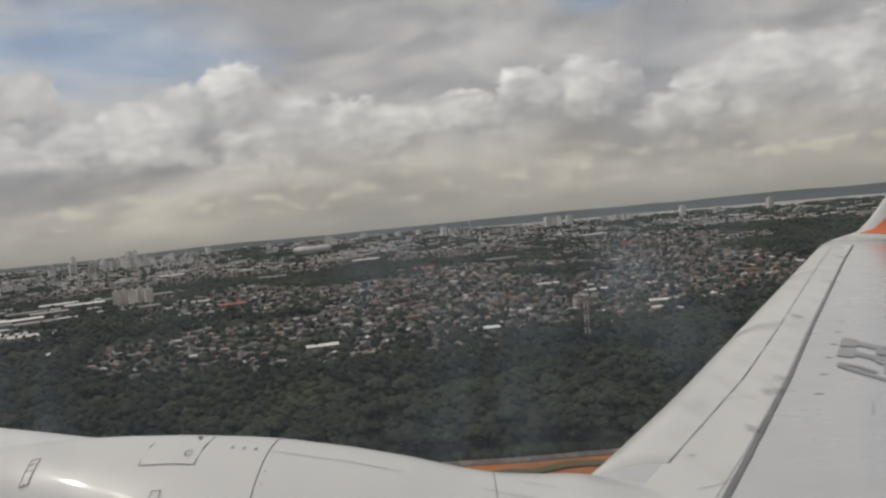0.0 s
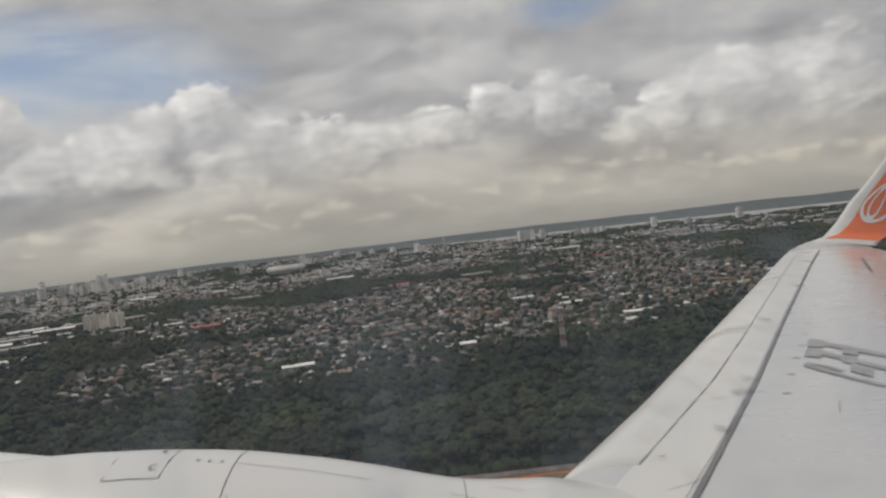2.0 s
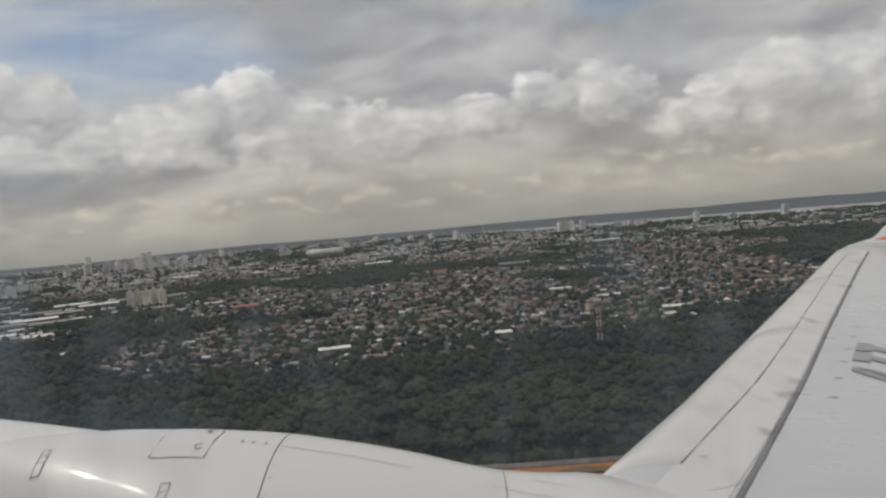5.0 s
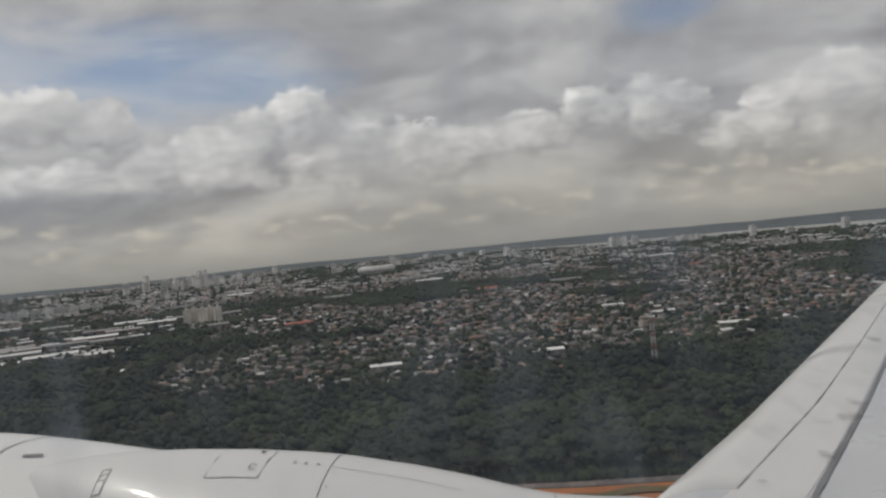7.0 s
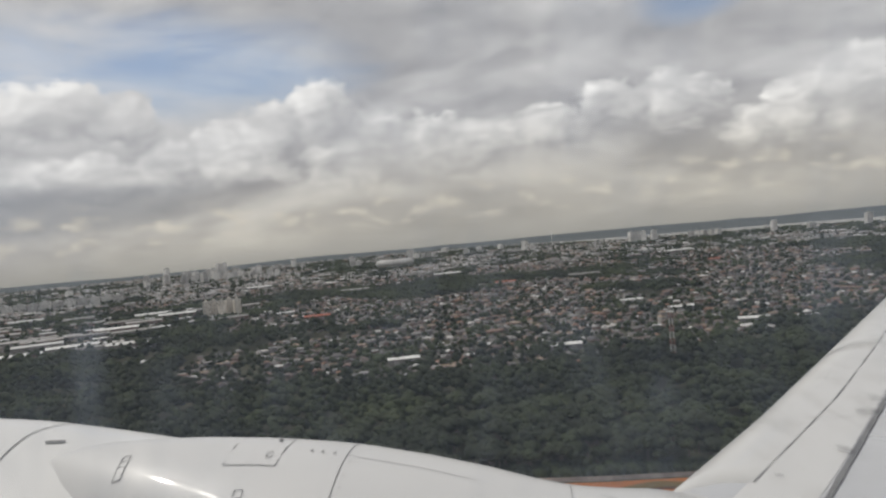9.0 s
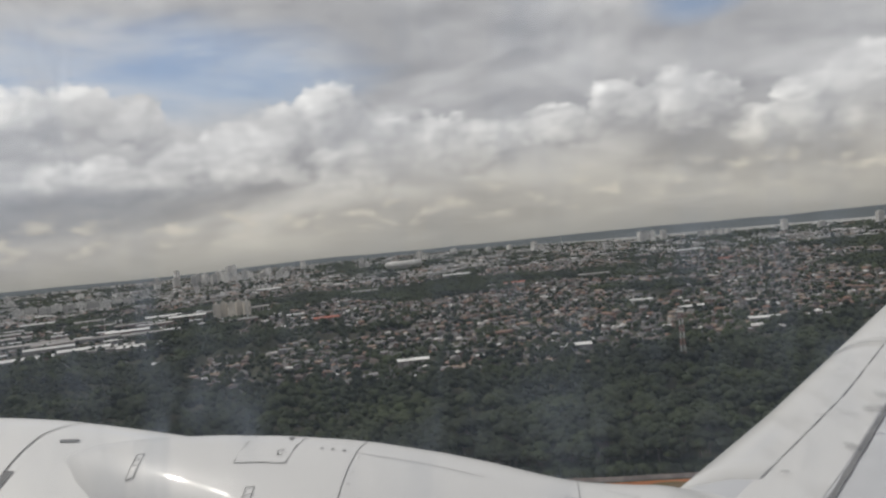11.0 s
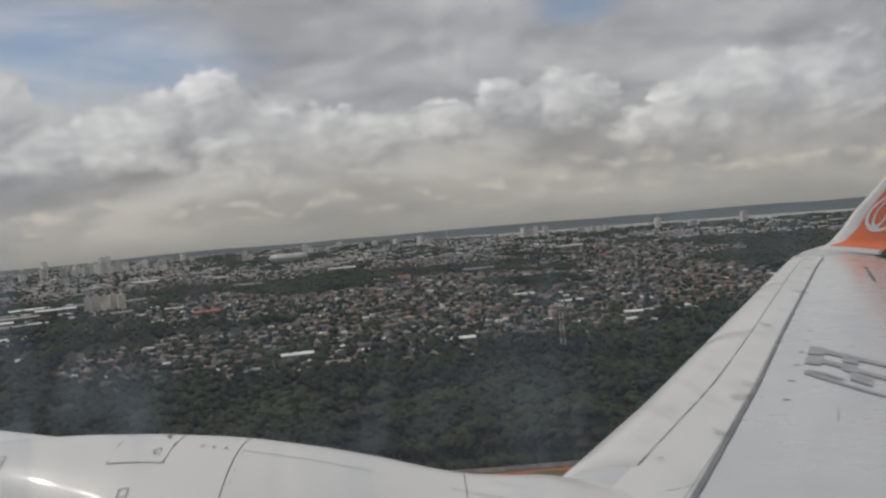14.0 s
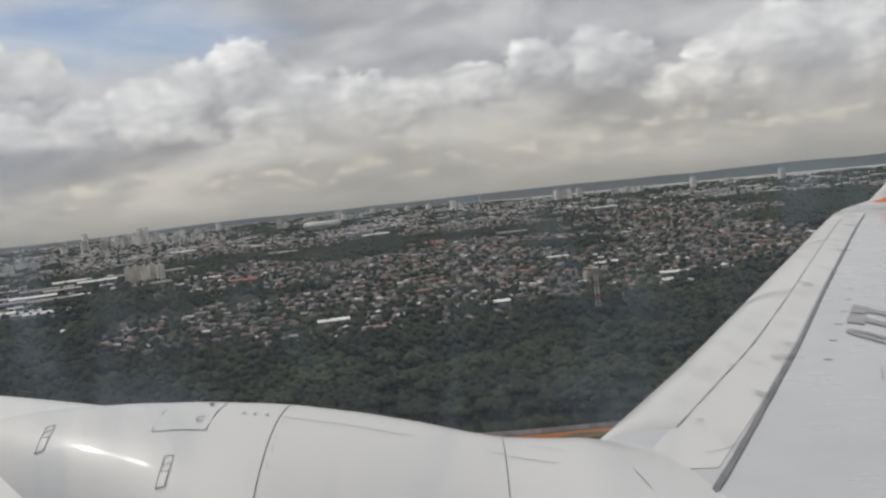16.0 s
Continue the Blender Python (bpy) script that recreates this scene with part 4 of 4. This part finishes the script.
def build_woods():
    near, mid, far = [], [], []
    single = []
    step = 8.2
    for x in np.arange(-760, 760, step):
        for y in np.arange(150, 1180, step):
            px, py = x + (rng.random() - 0.5) * step * 1.1, y + (rng.random() - 0.5) * step * 1.1
            r, az = math.hypot(px, py), math.degrees(math.atan2(px, py))
            if abs(az) > 40 or r < 300 or r > 1180 or zone(px, py) != "wood":
                continue
            glade = noise.noise((px * 0.02, py * 0.02, 9.0))
            size = 4.0 + 5.0 * rng.random() ** 2.0 + 2.2 * glade
            tall = 10 + 4.5 * rng.random() + 6 * glade + (7 if rng.random() < 0.04 else 0)
            if 350 < r < 455 and -16 < az < 13 and len(single) < 280:
                single.append((px, py, max(3.0, size), max(7, tall)))
            elif r < 620:
                near.append((px, py, size, tall))
            else:
                mid.append((px, py, size, tall))
    # single trees nearest the wing
    protos = [make_tree(5.2, 11), make_tree(6.2, 14), make_tree(7.0, 17), make_tree(4.6, 9.5), make_tree(7.6, 19)]
    used = set()
    for x, y, size, tall in single:
        i = min(range(5), key=lambda k: abs((11, 14, 17, 9.5, 19)[k] - tall) + rng.random() * 2)
        s = tall / (11, 14, 17, 9.5, 19)[i]
        m = Matrix.Translation((x, y, 0)) @ Matrix.Rotation(rng.random() * 6.28, 4, "Z")
        if i in used:
            copy_thing(protos[i], m)
        else:
            protos[i].matrix_basis = m
            used.add(i)
    lobes = [l for t in near for l in tree_lobes(*t, 4)]
    v, f = clumps([l[:3] for l in lobes], [l[3] for l in lobes], ICO2, 0.20)
    tagged(new("forest", arrays_mesh("forest", v, f, LEAF, True)), "dense dark green rainforest canopy", "forest", kind="stuff")
    cs, rs = np.array([l[:3] for l in lobes]), np.array([l[3] for l in lobes])
    v, f = leaf_quads(cs, rs, 15, 1.25)
    tagged(new("forest_sprays", arrays_mesh("forest_sprays", v, f, LEAF)), "leaf sprays over the forest canopy", "foliage", kind="stuff")
    lobes = [l for t in mid for l in tree_lobes(*t, 4)]
    v, f = clumps([l[:3] for l in lobes], [l[3] for l in lobes], ICO1, 0.25)
    tagged(new("far_forest", arrays_mesh("far_forest", v, f, LEAF, True)), "dark woods between the forest and the houses", "forest", kind="stuff")
    # undergrowth along the boundary wall
    low = []
    for x in np.arange(-110, 165, 1.6):
        for k in range(3):
            y = lerp(x, [-105, -75, -30, 20, 70, 150], [367, 358.5, 344.5, 339.5, 338.5, 345.5]) + 2.0 + 5 * k * rng.random()
            size = 1.3 + 1.6 * rng.random()
            low.append((x + rng.normal(), y + 1.5, size * 0.8 + 0.6 * k, size))
    v, f = clumps([p[:3] for p in low], [p[3] for p in low], ICO2, 0.25, 1.0)
    tagged(new("undergrowth", arrays_mesh("undergrowth", v, f, LEAF, True)), "low bushes between the concrete wall and the trees", "bushes", kind="stuff")
    # trees among the houses and woods beyond
    count, pts = 0, []
    while count < 46000:
        r = 530 + 3630 * rng.random() ** 1.25
        az = (rng.random() - 0.5) * 80
        x, y = bearing(az, r)
        z = zone(x, y)
        count += 1
        if math.dist((x, y), bearing(-9.6, 2700)) < 130:
            continue
        if z in ("field", "open") or (z == "wood" and r < 1180) or in_river(az, r):
            continue
        if z == "town" and rng.random() < (0.30 if r < 1500 else 0.45):
            continue
        size = (1.7 + 2.4 * rng.random() ** 1.5) * (1.0 if r < 1400 else 1.2 if r < 2500 else 1.6)
        pts.append((x, y, size * 0.9 + 2 * rng.random(), size))
        if z == "wood":
            for k in range(2):
                pts.append((x + rng.normal() * size * 2.0, y + rng.normal() * size * 2.0, size * 0.9 + 2.5 * rng.random(), size * (0.8 + 0.4 * rng.random())))
    v, f = clumps([p[:3] for p in pts], [p[3] for p in pts], ICO1, 0.3, 0.85)
    tagged(new("town_trees", arrays_mesh("town_trees", v, f, LEAF)), "dark green trees scattered among the houses", "trees", kind="stuff")


build_woods()


# ---- houses and city ----
def make_house(w, d, h, gable):
    """A low house: walls, sheet roof with overhang, door and windows."""
    house = thing("house", Matrix.Identity(4), "small low house with weathered sheet roof among trees", "house", "houses of the suburb")
    part("wall", boxed(-w / 2, w / 2, -d / 2, d / 2, -0.2, h), WALLS, house)
    bm = bmesh.new()
    e = 0.5
    top = h + gable
    prof = [(-d / 2 - e, h - 0.15), (0, top), (d / 2 + e, h - 0.15), (d / 2 + e, h), (0, top + 0.18), (-d / 2 - e, h)]
    rows = [[bm.verts.new((x, y, z)) for y, z in prof] for x in (-w / 2 - e, w / 2 + e)]
    for i in range(6):
        bm.faces.new((rows[0][i], rows[0][(i + 1) % 6], rows[1][(i + 1) % 6], rows[1][i]))
    bm.faces.new(rows[0][::-1])
    bm.faces.new(rows[1])
    for sx in (-w / 2, w / 2):
        bm.faces.new([bm.verts.new(p) for p in ((sx, -d / 2, h), (sx, d / 2, h), (sx, 0, top))])
    part("roof", bm, ROOFS, house)
    part("door", boxed(-0.5, 0.5, -d / 2 - 0.05, -d / 2 - 0.005, 0, 2.1), GLASS, house)
    for x in (-w * 0.3, w * 0.3):
        part("window", boxed(x - 0.6, x + 0.6, -d / 2 - 0.05, -d / 2 - 0.005, 1.0, 2.1), GLASS, house)
    return house


def house_arrays(items):
    """Walls and roofs of many houses, as arrays."""
    n = len(items)
    it = np.array(items)  # x y turn w d h gable
    c, s = np.cos(it[:, 2])[:, None], np.sin(it[:, 2])[:, None]

    def put(lx, ly, lz):
        return np.stack([it[:, 0, None] + lx * c - ly * s, it[:, 1, None] + lx * s + ly * c, lz], 2)

    w, d, h, g = (it[:, i, None] for i in (3, 4, 5, 6))
    sx, sy = np.array([[-.5, .5, .5, -.5] * 2]), np.array([[-.5, -.5, .5, .5] * 2])
    walls = put(sx * w, sy * d, np.concatenate([np.zeros((n, 4)) - 0.3, np.repeat(h, 4, 1)], 1))
    wf = np.array([[0, 1, 5, 4], [1, 2, 6, 5], [2, 3, 7, 6], [3, 0, 4, 7]])
    rx, ry = np.array([[-.55, .55, .55, -.55, -.55, .55]]), np.array([[-.57, -.57, .57, .57, 0, 0]])
    roofs = put(rx * w, ry * d, np.concatenate([np.repeat(h, 4, 1), np.repeat(h + g, 2, 1)], 1))
    rf = np.array([[0, 1, 5, 4], [2, 3, 4, 5], [1, 2, 5, 5], [3, 0, 4, 4]])
    rt = np.array([[0, 1, 5], [0, 5, 4], [2, 3, 4], [2, 4, 5], [1, 2, 5], [3, 0, 4]])
    return (walls.reshape(-1, 3), (wf[None] + (np.arange(n) * 8)[:, None, None]).reshape(-1, 4)), (roofs.reshape(-1, 3), (rt[None] + (np.arange(n) * 6)[:, None, None]).reshape(-1, 3))


KEEP_CLEAR = []


def clear(x, y, r=0.0):
    return all((x - a) ** 2 + (y - b) ** 2 > (c + r) ** 2 for a, b, c in KEEP_CLEAR)


def build_houses():
    near, rest, big = [], [], []
    turn = 0.35
    for gx in np.arange(-2300, 2300, 9.0):
        for gy in np.arange(300, 2400, 10.5):
            if rng.random() < 0.45:
                continue
            jx, jy = gx + rng.normal() * 1.8, gy + rng.normal() * 1.8
            x, y = jx * math.cos(turn) - jy * math.sin(turn), jx * math.sin(turn) + jy * math.cos(turn)
            r, az = math.hypot(x, y), math.degrees(math.atan2(x, y))
            if y < 200 or abs(az) > 38 or r > 2100 or r < 530 or int(gx / 9.0) % 11 == 0 or not clear(x, y, 8):
                continue
            if zone(x, y) != "town":
                continue
            bigger = rng.random() < 0.07
            w, d = 4.6 + 3.6 * rng.random(), 4.2 + 2.2 * rng.random()
            if bigger:
                w, d = w * 1.9, d * 1.5
            item = (x, y, turn + (1.57 if rng.random() < 0.5 else 0) + rng.normal() * 0.14, w, d, 2.8 + (2.8 if rng.random() < 0.25 else 0), 0.7 + 1.1 * rng.random())
            (near if r < 1000 and len(near) < 270 and -24 < az < 18 and (az > -8 or r < 840) else rest).append(item)
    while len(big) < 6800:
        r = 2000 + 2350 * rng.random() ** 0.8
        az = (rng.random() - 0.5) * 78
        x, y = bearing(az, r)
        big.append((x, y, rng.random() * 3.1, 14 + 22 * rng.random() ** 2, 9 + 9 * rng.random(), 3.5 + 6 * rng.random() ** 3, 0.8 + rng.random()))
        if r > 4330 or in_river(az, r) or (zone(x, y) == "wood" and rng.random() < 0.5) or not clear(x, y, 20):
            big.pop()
    protos = [make_house(6.8, 5.4, 3.0, 1.1), make_house(7.8, 6, 3.0, 0.9), make_house(6, 5.2, 5.6, 1.0), make_house(11, 7, 3.4, 1.3), make_house(5.6, 5, 2.9, 0.8)]
    for i, (x, y, a, *_) in enumerate(near):
        m = Matrix.Translation((x, y, 0)) @ Matrix.Rotation(a, 4, "Z")
        if i < 5:
            protos[i].matrix_basis = m
        else:
            copy_thing(protos[i % 5] if rng.random() < 0.8 else protos[0], m)
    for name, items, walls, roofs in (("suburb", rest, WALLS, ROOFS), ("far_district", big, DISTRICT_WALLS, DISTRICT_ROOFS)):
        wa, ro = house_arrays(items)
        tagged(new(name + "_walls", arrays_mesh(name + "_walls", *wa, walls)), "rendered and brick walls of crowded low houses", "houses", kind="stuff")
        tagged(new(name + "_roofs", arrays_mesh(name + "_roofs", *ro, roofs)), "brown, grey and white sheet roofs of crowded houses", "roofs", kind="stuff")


def make_block(name, w, d, floors, wall, label, category, group, step=3.0):
    """An apartment block: body, parapet roof, stair tower, a row of window bands to each floor."""
    t = thing(name, Matrix.Identity(4), label, category, group)
    h = floors * step
    part("wall", boxed(-w / 2, w / 2, -d / 2, d / 2, -0.5, h), wall, t)
    part("roof", boxed(-w / 2 - 0.3, w / 2 + 0.3, -d / 2 - 0.3, d / 2 + 0.3, h + 0.005, h + 0.9), CONCRETE, t)
    part("lift_house", boxed(-w * 0.15, w * 0.15, -d * 0.2, d * 0.2, h + 0.91, h + 4.0), wall, t)
    n = max(3, int(w / 3.2))
    for k in range(floors):
        bm = bmesh.new()
        for i in range(n):
            x = -w / 2 + w * (i + 0.5) / n
            box(bm, x - 0.6, x + 0.6, -d / 2 - 0.08, -d / 2 - 0.01, k * step + 1.1, k * step + 2.2)
            box(bm, x - 0.6, x + 0.6, d / 2 + 0.01, d / 2 + 0.08, k * step + 1.1, k * step + 2.2)
        part("window_row", bm, GLASS, t)
    return t


def place(t, az, r, turn=0.0, first=False):
    x, y = bearing(az, r)
    m = Matrix.Translation((x, y, 0)) @ Matrix.Rotation(turn, 4, "Z")
    if first:
        t.matrix_basis = m
        return t
    return copy_thing(t, m)


def build_roads():
    """Pale streets that run through the suburb."""
    for k, (az0, r0, az1, r1, w) in enumerate(((-34, 1180, -14, 1560, 9), (-30, 1400, -8, 1250, 7), (-12, 950, 6, 2300, 8), (2, 900, 26, 1500, 8), (-36, 2050, 20, 2450, 12), (-5, 1050, 24, 1180, 7), (-25, 1250, -20, 2500, 8), (14, 1000, 10, 2400, 8))):
        (xa, ya), (xb, yb) = bearing(az0, r0), bearing(az1, r1)
        bm = bmesh.new()
        rows = []
        side = Vector((yb - ya, xa - xb, 0)).normalized() * w * 0.5
        for i in range(41):
            u = i / 40
            c = Vector((xa + (xb - xa) * u + 22 * math.sin(5 * u + k), ya + (yb - ya) * u + 30 * math.sin(3.3 * u + 2 * k), 0.25))
            rows.append((bm.verts.new(c + side), bm.verts.new(c - side)))
            KEEP_CLEAR.append((c.x, c.y, w * 0.5 - 3))
        for a, b in zip(rows, rows[1:]):
            bm.faces.new((a[0], b[0], b[1], a[1]))
        tagged(link_mesh("road", bm, STREET), "dusty grey street through the low houses", "road", "streets", "structure")


def build_city():
    # five cream slabs
    slab = make_block("apartment_block", 11, 11, 9, BLOCK_WALL, "cream nine-storey apartment block standing in a close row", "apartment block", "row of apartment blocks")
    for i, (az, r) in enumerate(((-22.6, 1400), (-22.1, 1420), (-21.6, 1392), (-21.1, 1415), (-20.6, 1390))):
        place(slab, az, r, 0.36 + 0.05 * i, i == 0)
        KEEP_CLEAR.append((*bearing(az, r), 24))
    far = make_block("apartment_block", 26, 14, 7, TOWER_WALL, "white mid-rise apartment block in a long estate", "apartment block", "white estate blocks")
    k = 0
    for az in np.arange(-34.5, -28.0, 0.72):
        place(far, az, 2290 + 40 * math.sin(az * 5), 0.5, k == 0)
        KEEP_CLEAR.append((*bearing(az, 2290), 30))
        k += 1
    # towers of the city centre
    low = make_block("tower_block", 20, 16, 8, TOWER_WALL, "pale mid-rise tower block in the distant city", "tower block", "city towers")
    mid = make_block("tower_block", 18, 16, 13, TOWER_WALL, "pale tall tower block in the distant city", "tower block", "city towers")
    tall = make_block("tower_block", 17, 16, 20, TOWER_WALL, "slim white high-rise on the city skyline", "tower block", "city towers")
    seen = set()
    spots = [(a, 2950 + 420 * rng.random(), rng.choice([0, 0, 1, 1, 2])) for a in -22.3 + rng.normal(size=26) * 1.5]
    spots += [(a, 2900 + 900 * rng.random(), rng.choice([0, 0, 0, 1])) for a in -36 + 34 * rng.random(24)]
    spots += [(a, 2880, 1) for a in (6.9, 7.3, 7.7, 8.4)] + [(a, 2860, 0) for a in (10.8, 11.2, 11.6, 12.1, 12.5)] + [(16.0, 2780, 1), (18.2, 2740, 0), (-0.4, 2990, 1), (0.1, 3010, 0), (21.5, 2800, 1), (-4.5, 3150, 0)]
    for az, r, kind in spots:
        t = (low, mid, tall)[kind]
        place(t, az, r, rng.random() * 3, kind not in seen)
        seen.add(kind)
    # stadium: a white ribbed bowl
    x, y = bearing(-9.6, 2760)
    KEEP_CLEAR.append((x, y, 110))
    stadium = thing("stadium", Matrix.Translation((x, y, 0)) @ Matrix.Rotation(0.1, 4, "Z") @ Matrix.Diagonal((0.74, 0.74, 1.05, 1.0)), "white oval stadium bowl with ribbed roof", "stadium")
    ring = np.linspace(0, 2 * math.pi, 49)[:-1]
    bm, _ = sheet(lambda k, a: Vector(((62 + 26 * lerp(k, [0, 0.5, 1, 1.4], [0.35, 1, 0.7, 0])) * math.cos(a), (48 + 22 * lerp(k, [0, 0.5, 1, 1.4], [0.35, 1, 0.7, 0])) * math.sin(a), lerp(k, [0, 0.5, 1, 1.4], [0, 12, 23, 25]))),
                  np.linspace(0, 1.4, 9), list(ring), True)
    part("bowl", bm, WHITE_SHEET, stadium, "", True)
    for a in ring[::2]:
        bm = bmesh.new()
        tube(bm, (72 * math.cos(a), 56 * math.sin(a), 0), (88.5 * math.cos(a), 70.5 * math.sin(a), 12.5), 0.9, 0.9, 5)
        tube(bm, (88.5 * math.cos(a), 70.5 * math.sin(a), 12.5), (80.5 * math.cos(a), 63.5 * math.sin(a), 23.5), 0.9, 0.6, 5)
        part("rib", bm, CONCRETE, stadium)


def make_shed(w, d, h, mat, label, wall=None):
    """An industrial hall: walls, low-pitched roof, eaves and a roller door."""
    t = thing("warehouse", Matrix.Identity(4), label, "warehouse", "warehouses")
    part("wall", boxed(-w / 2, w / 2, -d / 2, d / 2, -0.3, h), wall or WALLS, t)
    bm = bmesh.new()
    rows = [[bm.verts.new((x, yy, z)) for yy, z in ((-d / 2 - 0.6, h - 0.1), (-d / 2 - 0.6, h + 0.15), (0, h + d * 0.07), (d / 2 + 0.6, h + 0.15), (d / 2 + 0.6, h - 0.1))] for x in np.linspace(-w / 2 - 0.6, w / 2 + 0.6, 12)]
    for a, b in zip(rows, rows[1:]):
        for i in range(5):
            bm.faces.new((a[i], a[(i + 1) % 5], b[(i + 1) % 5], b[i]))
    bm.faces.new(rows[0][::-1])
    bm.faces.new(rows[-1])
    part("roof", bm, mat, t)
    for x in (-w * 0.25, w * 0.25):
        part("roller_door", boxed(x - 2.2, x + 2.2, -d / 2 - 0.08, -d / 2 - 0.01, 0, 4.0), GREY_SHEET, t)
    return t


def build_sheds():
    white = make_shed(62, 26, 8, WHITE_SHEET, "long warehouse with bright white sheet roof")
    grey = make_shed(55, 24, 7, GREY_SHEET, "long warehouse with weathered grey roof")
    small = make_shed(26, 14, 5, WHITE_SHEET, "small hall with clean white roof")
    red = make_shed(36, 20, 6, RED_TILE, "broad building with orange-red roof")
    white_spots = ((-34.4, 1100, 0.5), (-33.0, 1210, 0.5), (-27.4, 1075, 0.45), (-31.0, 1130, 0.55), (-28.3, 1330, 0.45), (-24.5, 1500, 0.4), (-6.0, 1900, 0.2), (-26.0, 1570, 0.5), (10.0, 2050, 0.1), (-19.0, 2150, 0.3), (-33.5, 1800, 0.5))
    grey_spots = ((-29.4, 1100, 0.5), (-30.0, 1290, 0.5), (-33, 1330, 0.6), (-26.6, 1420, 0.5), (-12.5, 1650, 0.3), (3.5, 1500, 0.0), (-23.0, 1900, 0.4), (-30.5, 1700, 0.6))
    small_spots = ((-28.6, 1150, 0.4), (-32.4, 1095, 0.5), (-27.9, 880, 0.35), (-26.4, 885, 0.2), (-18.9, 1345, 0.3), (1.8, 690, 0.1), (14.3, 785, -0.1), (-9.6, 690, 0.2), (6.5, 1010, 0.1), (9.8, 905, 0.3), (-31.0, 1340, 0.5), (-29.2, 1230, 0.6), (-25.6, 1300, 0.4), (-23.4, 1330, 0.4), (-32.4, 1450, 0.5), (-24.2, 1420, 0.4), (-17.4, 1290, 0.3))
    red_spots = ((-15.3, 1165, 0.25), (12.4, 1650, 0.1), (-2.0, 1480, 0.2))
    extra = np.random.default_rng(5)
    for _ in range(60):
        az = -36 + 16 * extra.random()
        spot = (az, 1085 + 560 * extra.random() + 4 * abs(az + 28), 0.3 + 0.3 * extra.random())
        if all(math.dist(bearing(*spot[:2]), bearing(*other[:2])) > 44 for other in white_spots + grey_spots + small_spots):
            if extra.random() < 0.4:
                grey_spots += (spot,)
            else:
                small_spots += (spot,)
    jobs = [(t, *spot) for t, spots in ((white, white_spots), (grey, grey_spots), (small, small_spots), (red, red_spots)) for spot in spots]
    seen = set()
    for t, az, r, a in jobs:
        KEEP_CLEAR.append((*bearing(az, r), 26 if t in (small, red) else 36))
        place(t, az, r, a, t not in seen)
        seen.add(t)


def build_mast():
    x, y = bearing(9.0, 588)
    mast = thing("telecom_mast", Matrix.Translation((x, y, 0)), "red and white lattice mast with top platform above the trees", "mast")
    h, w = 38.0, 1.7
    for k in range(8):
        z0, z1 = h * k / 8, h * (k + 1) / 8
        bm = bmesh.new()
        a0, a1 = w * (1 - 0.05 * k), w * (1 - 0.05 * (k + 1))
        for i in range(4):
            p, q = [((-1, -1), (1, -1), (1, 1), (-1, 1))[(i + j) % 4] for j in (0, 1)]
            tube(bm, (p[0] * a0, p[1] * a0, z0), (p[0] * a1, p[1] * a1, z1), 0.16, 0.16, 5)
            tube(bm, (p[0] * a0, p[1] * a0, z0), (q[0] * a1, q[1] * a1, z1), 0.09, 0.09, 4)
            tube(bm, (p[0] * a1, p[1] * a1, z1), (q[0] * a1, q[1] * a1, z1), 0.09, 0.09, 4)
        part("lattice_section", bm, (MAST_WHITE, MAST_RED)[k % 2], mast)
    part("platform", boxed(-2.6, 2.6, -2.6, 2.6, h + 0.005, h + 0.35), MAST_WHITE, mast)
    for i in range(3):
        part("antenna", tube(bmesh.new(), (-2 + 2 * i, -2.3, h + 0.36), (-2 + 2 * i, -2.3, h + 2.4), 0.2, 0.2, 6), MAST_WHITE, mast)
    hut = thing("equipment_hut", Matrix.Translation((x - 16, y - 8, 0)), "small white equipment hut below the mast", "hut")
    part("wall", boxed(-2.2, 2.2, -1.6, 1.6, -0.2, 2.6), WHITE_SHEET, hut)
    part("roof", boxed(-2.5, 2.5, -1.9, 1.9, 2.605, 2.85), WHITE_SHEET, hut)
    for az, r, hh in ((-16.5, 2700, 60), (-20.6, 1320, 42), (1.5, 3300, 70)):
        x, y = bearing(az, r)
        m = thing("antenna_mast", Matrix.Translation((x, y, 0)), "thin pale antenna mast rising over the town", "mast", "antenna masts")
        part("pole", tube(bmesh.new(), (0, 0, -0.5), (0, 0, hh), 0.9, 0.4, 8), MAST_WHITE, m)
        for z in (hh * 0.7, hh * 0.9):
            part("antenna_ring", tube(bmesh.new(), (0, 0, z), (0, 0, z + 1.2), 1.8, 1.8, 10), MAST_WHITE, m)


build_roads()
build_city()
build_sheds()
build_mast()
build_houses()
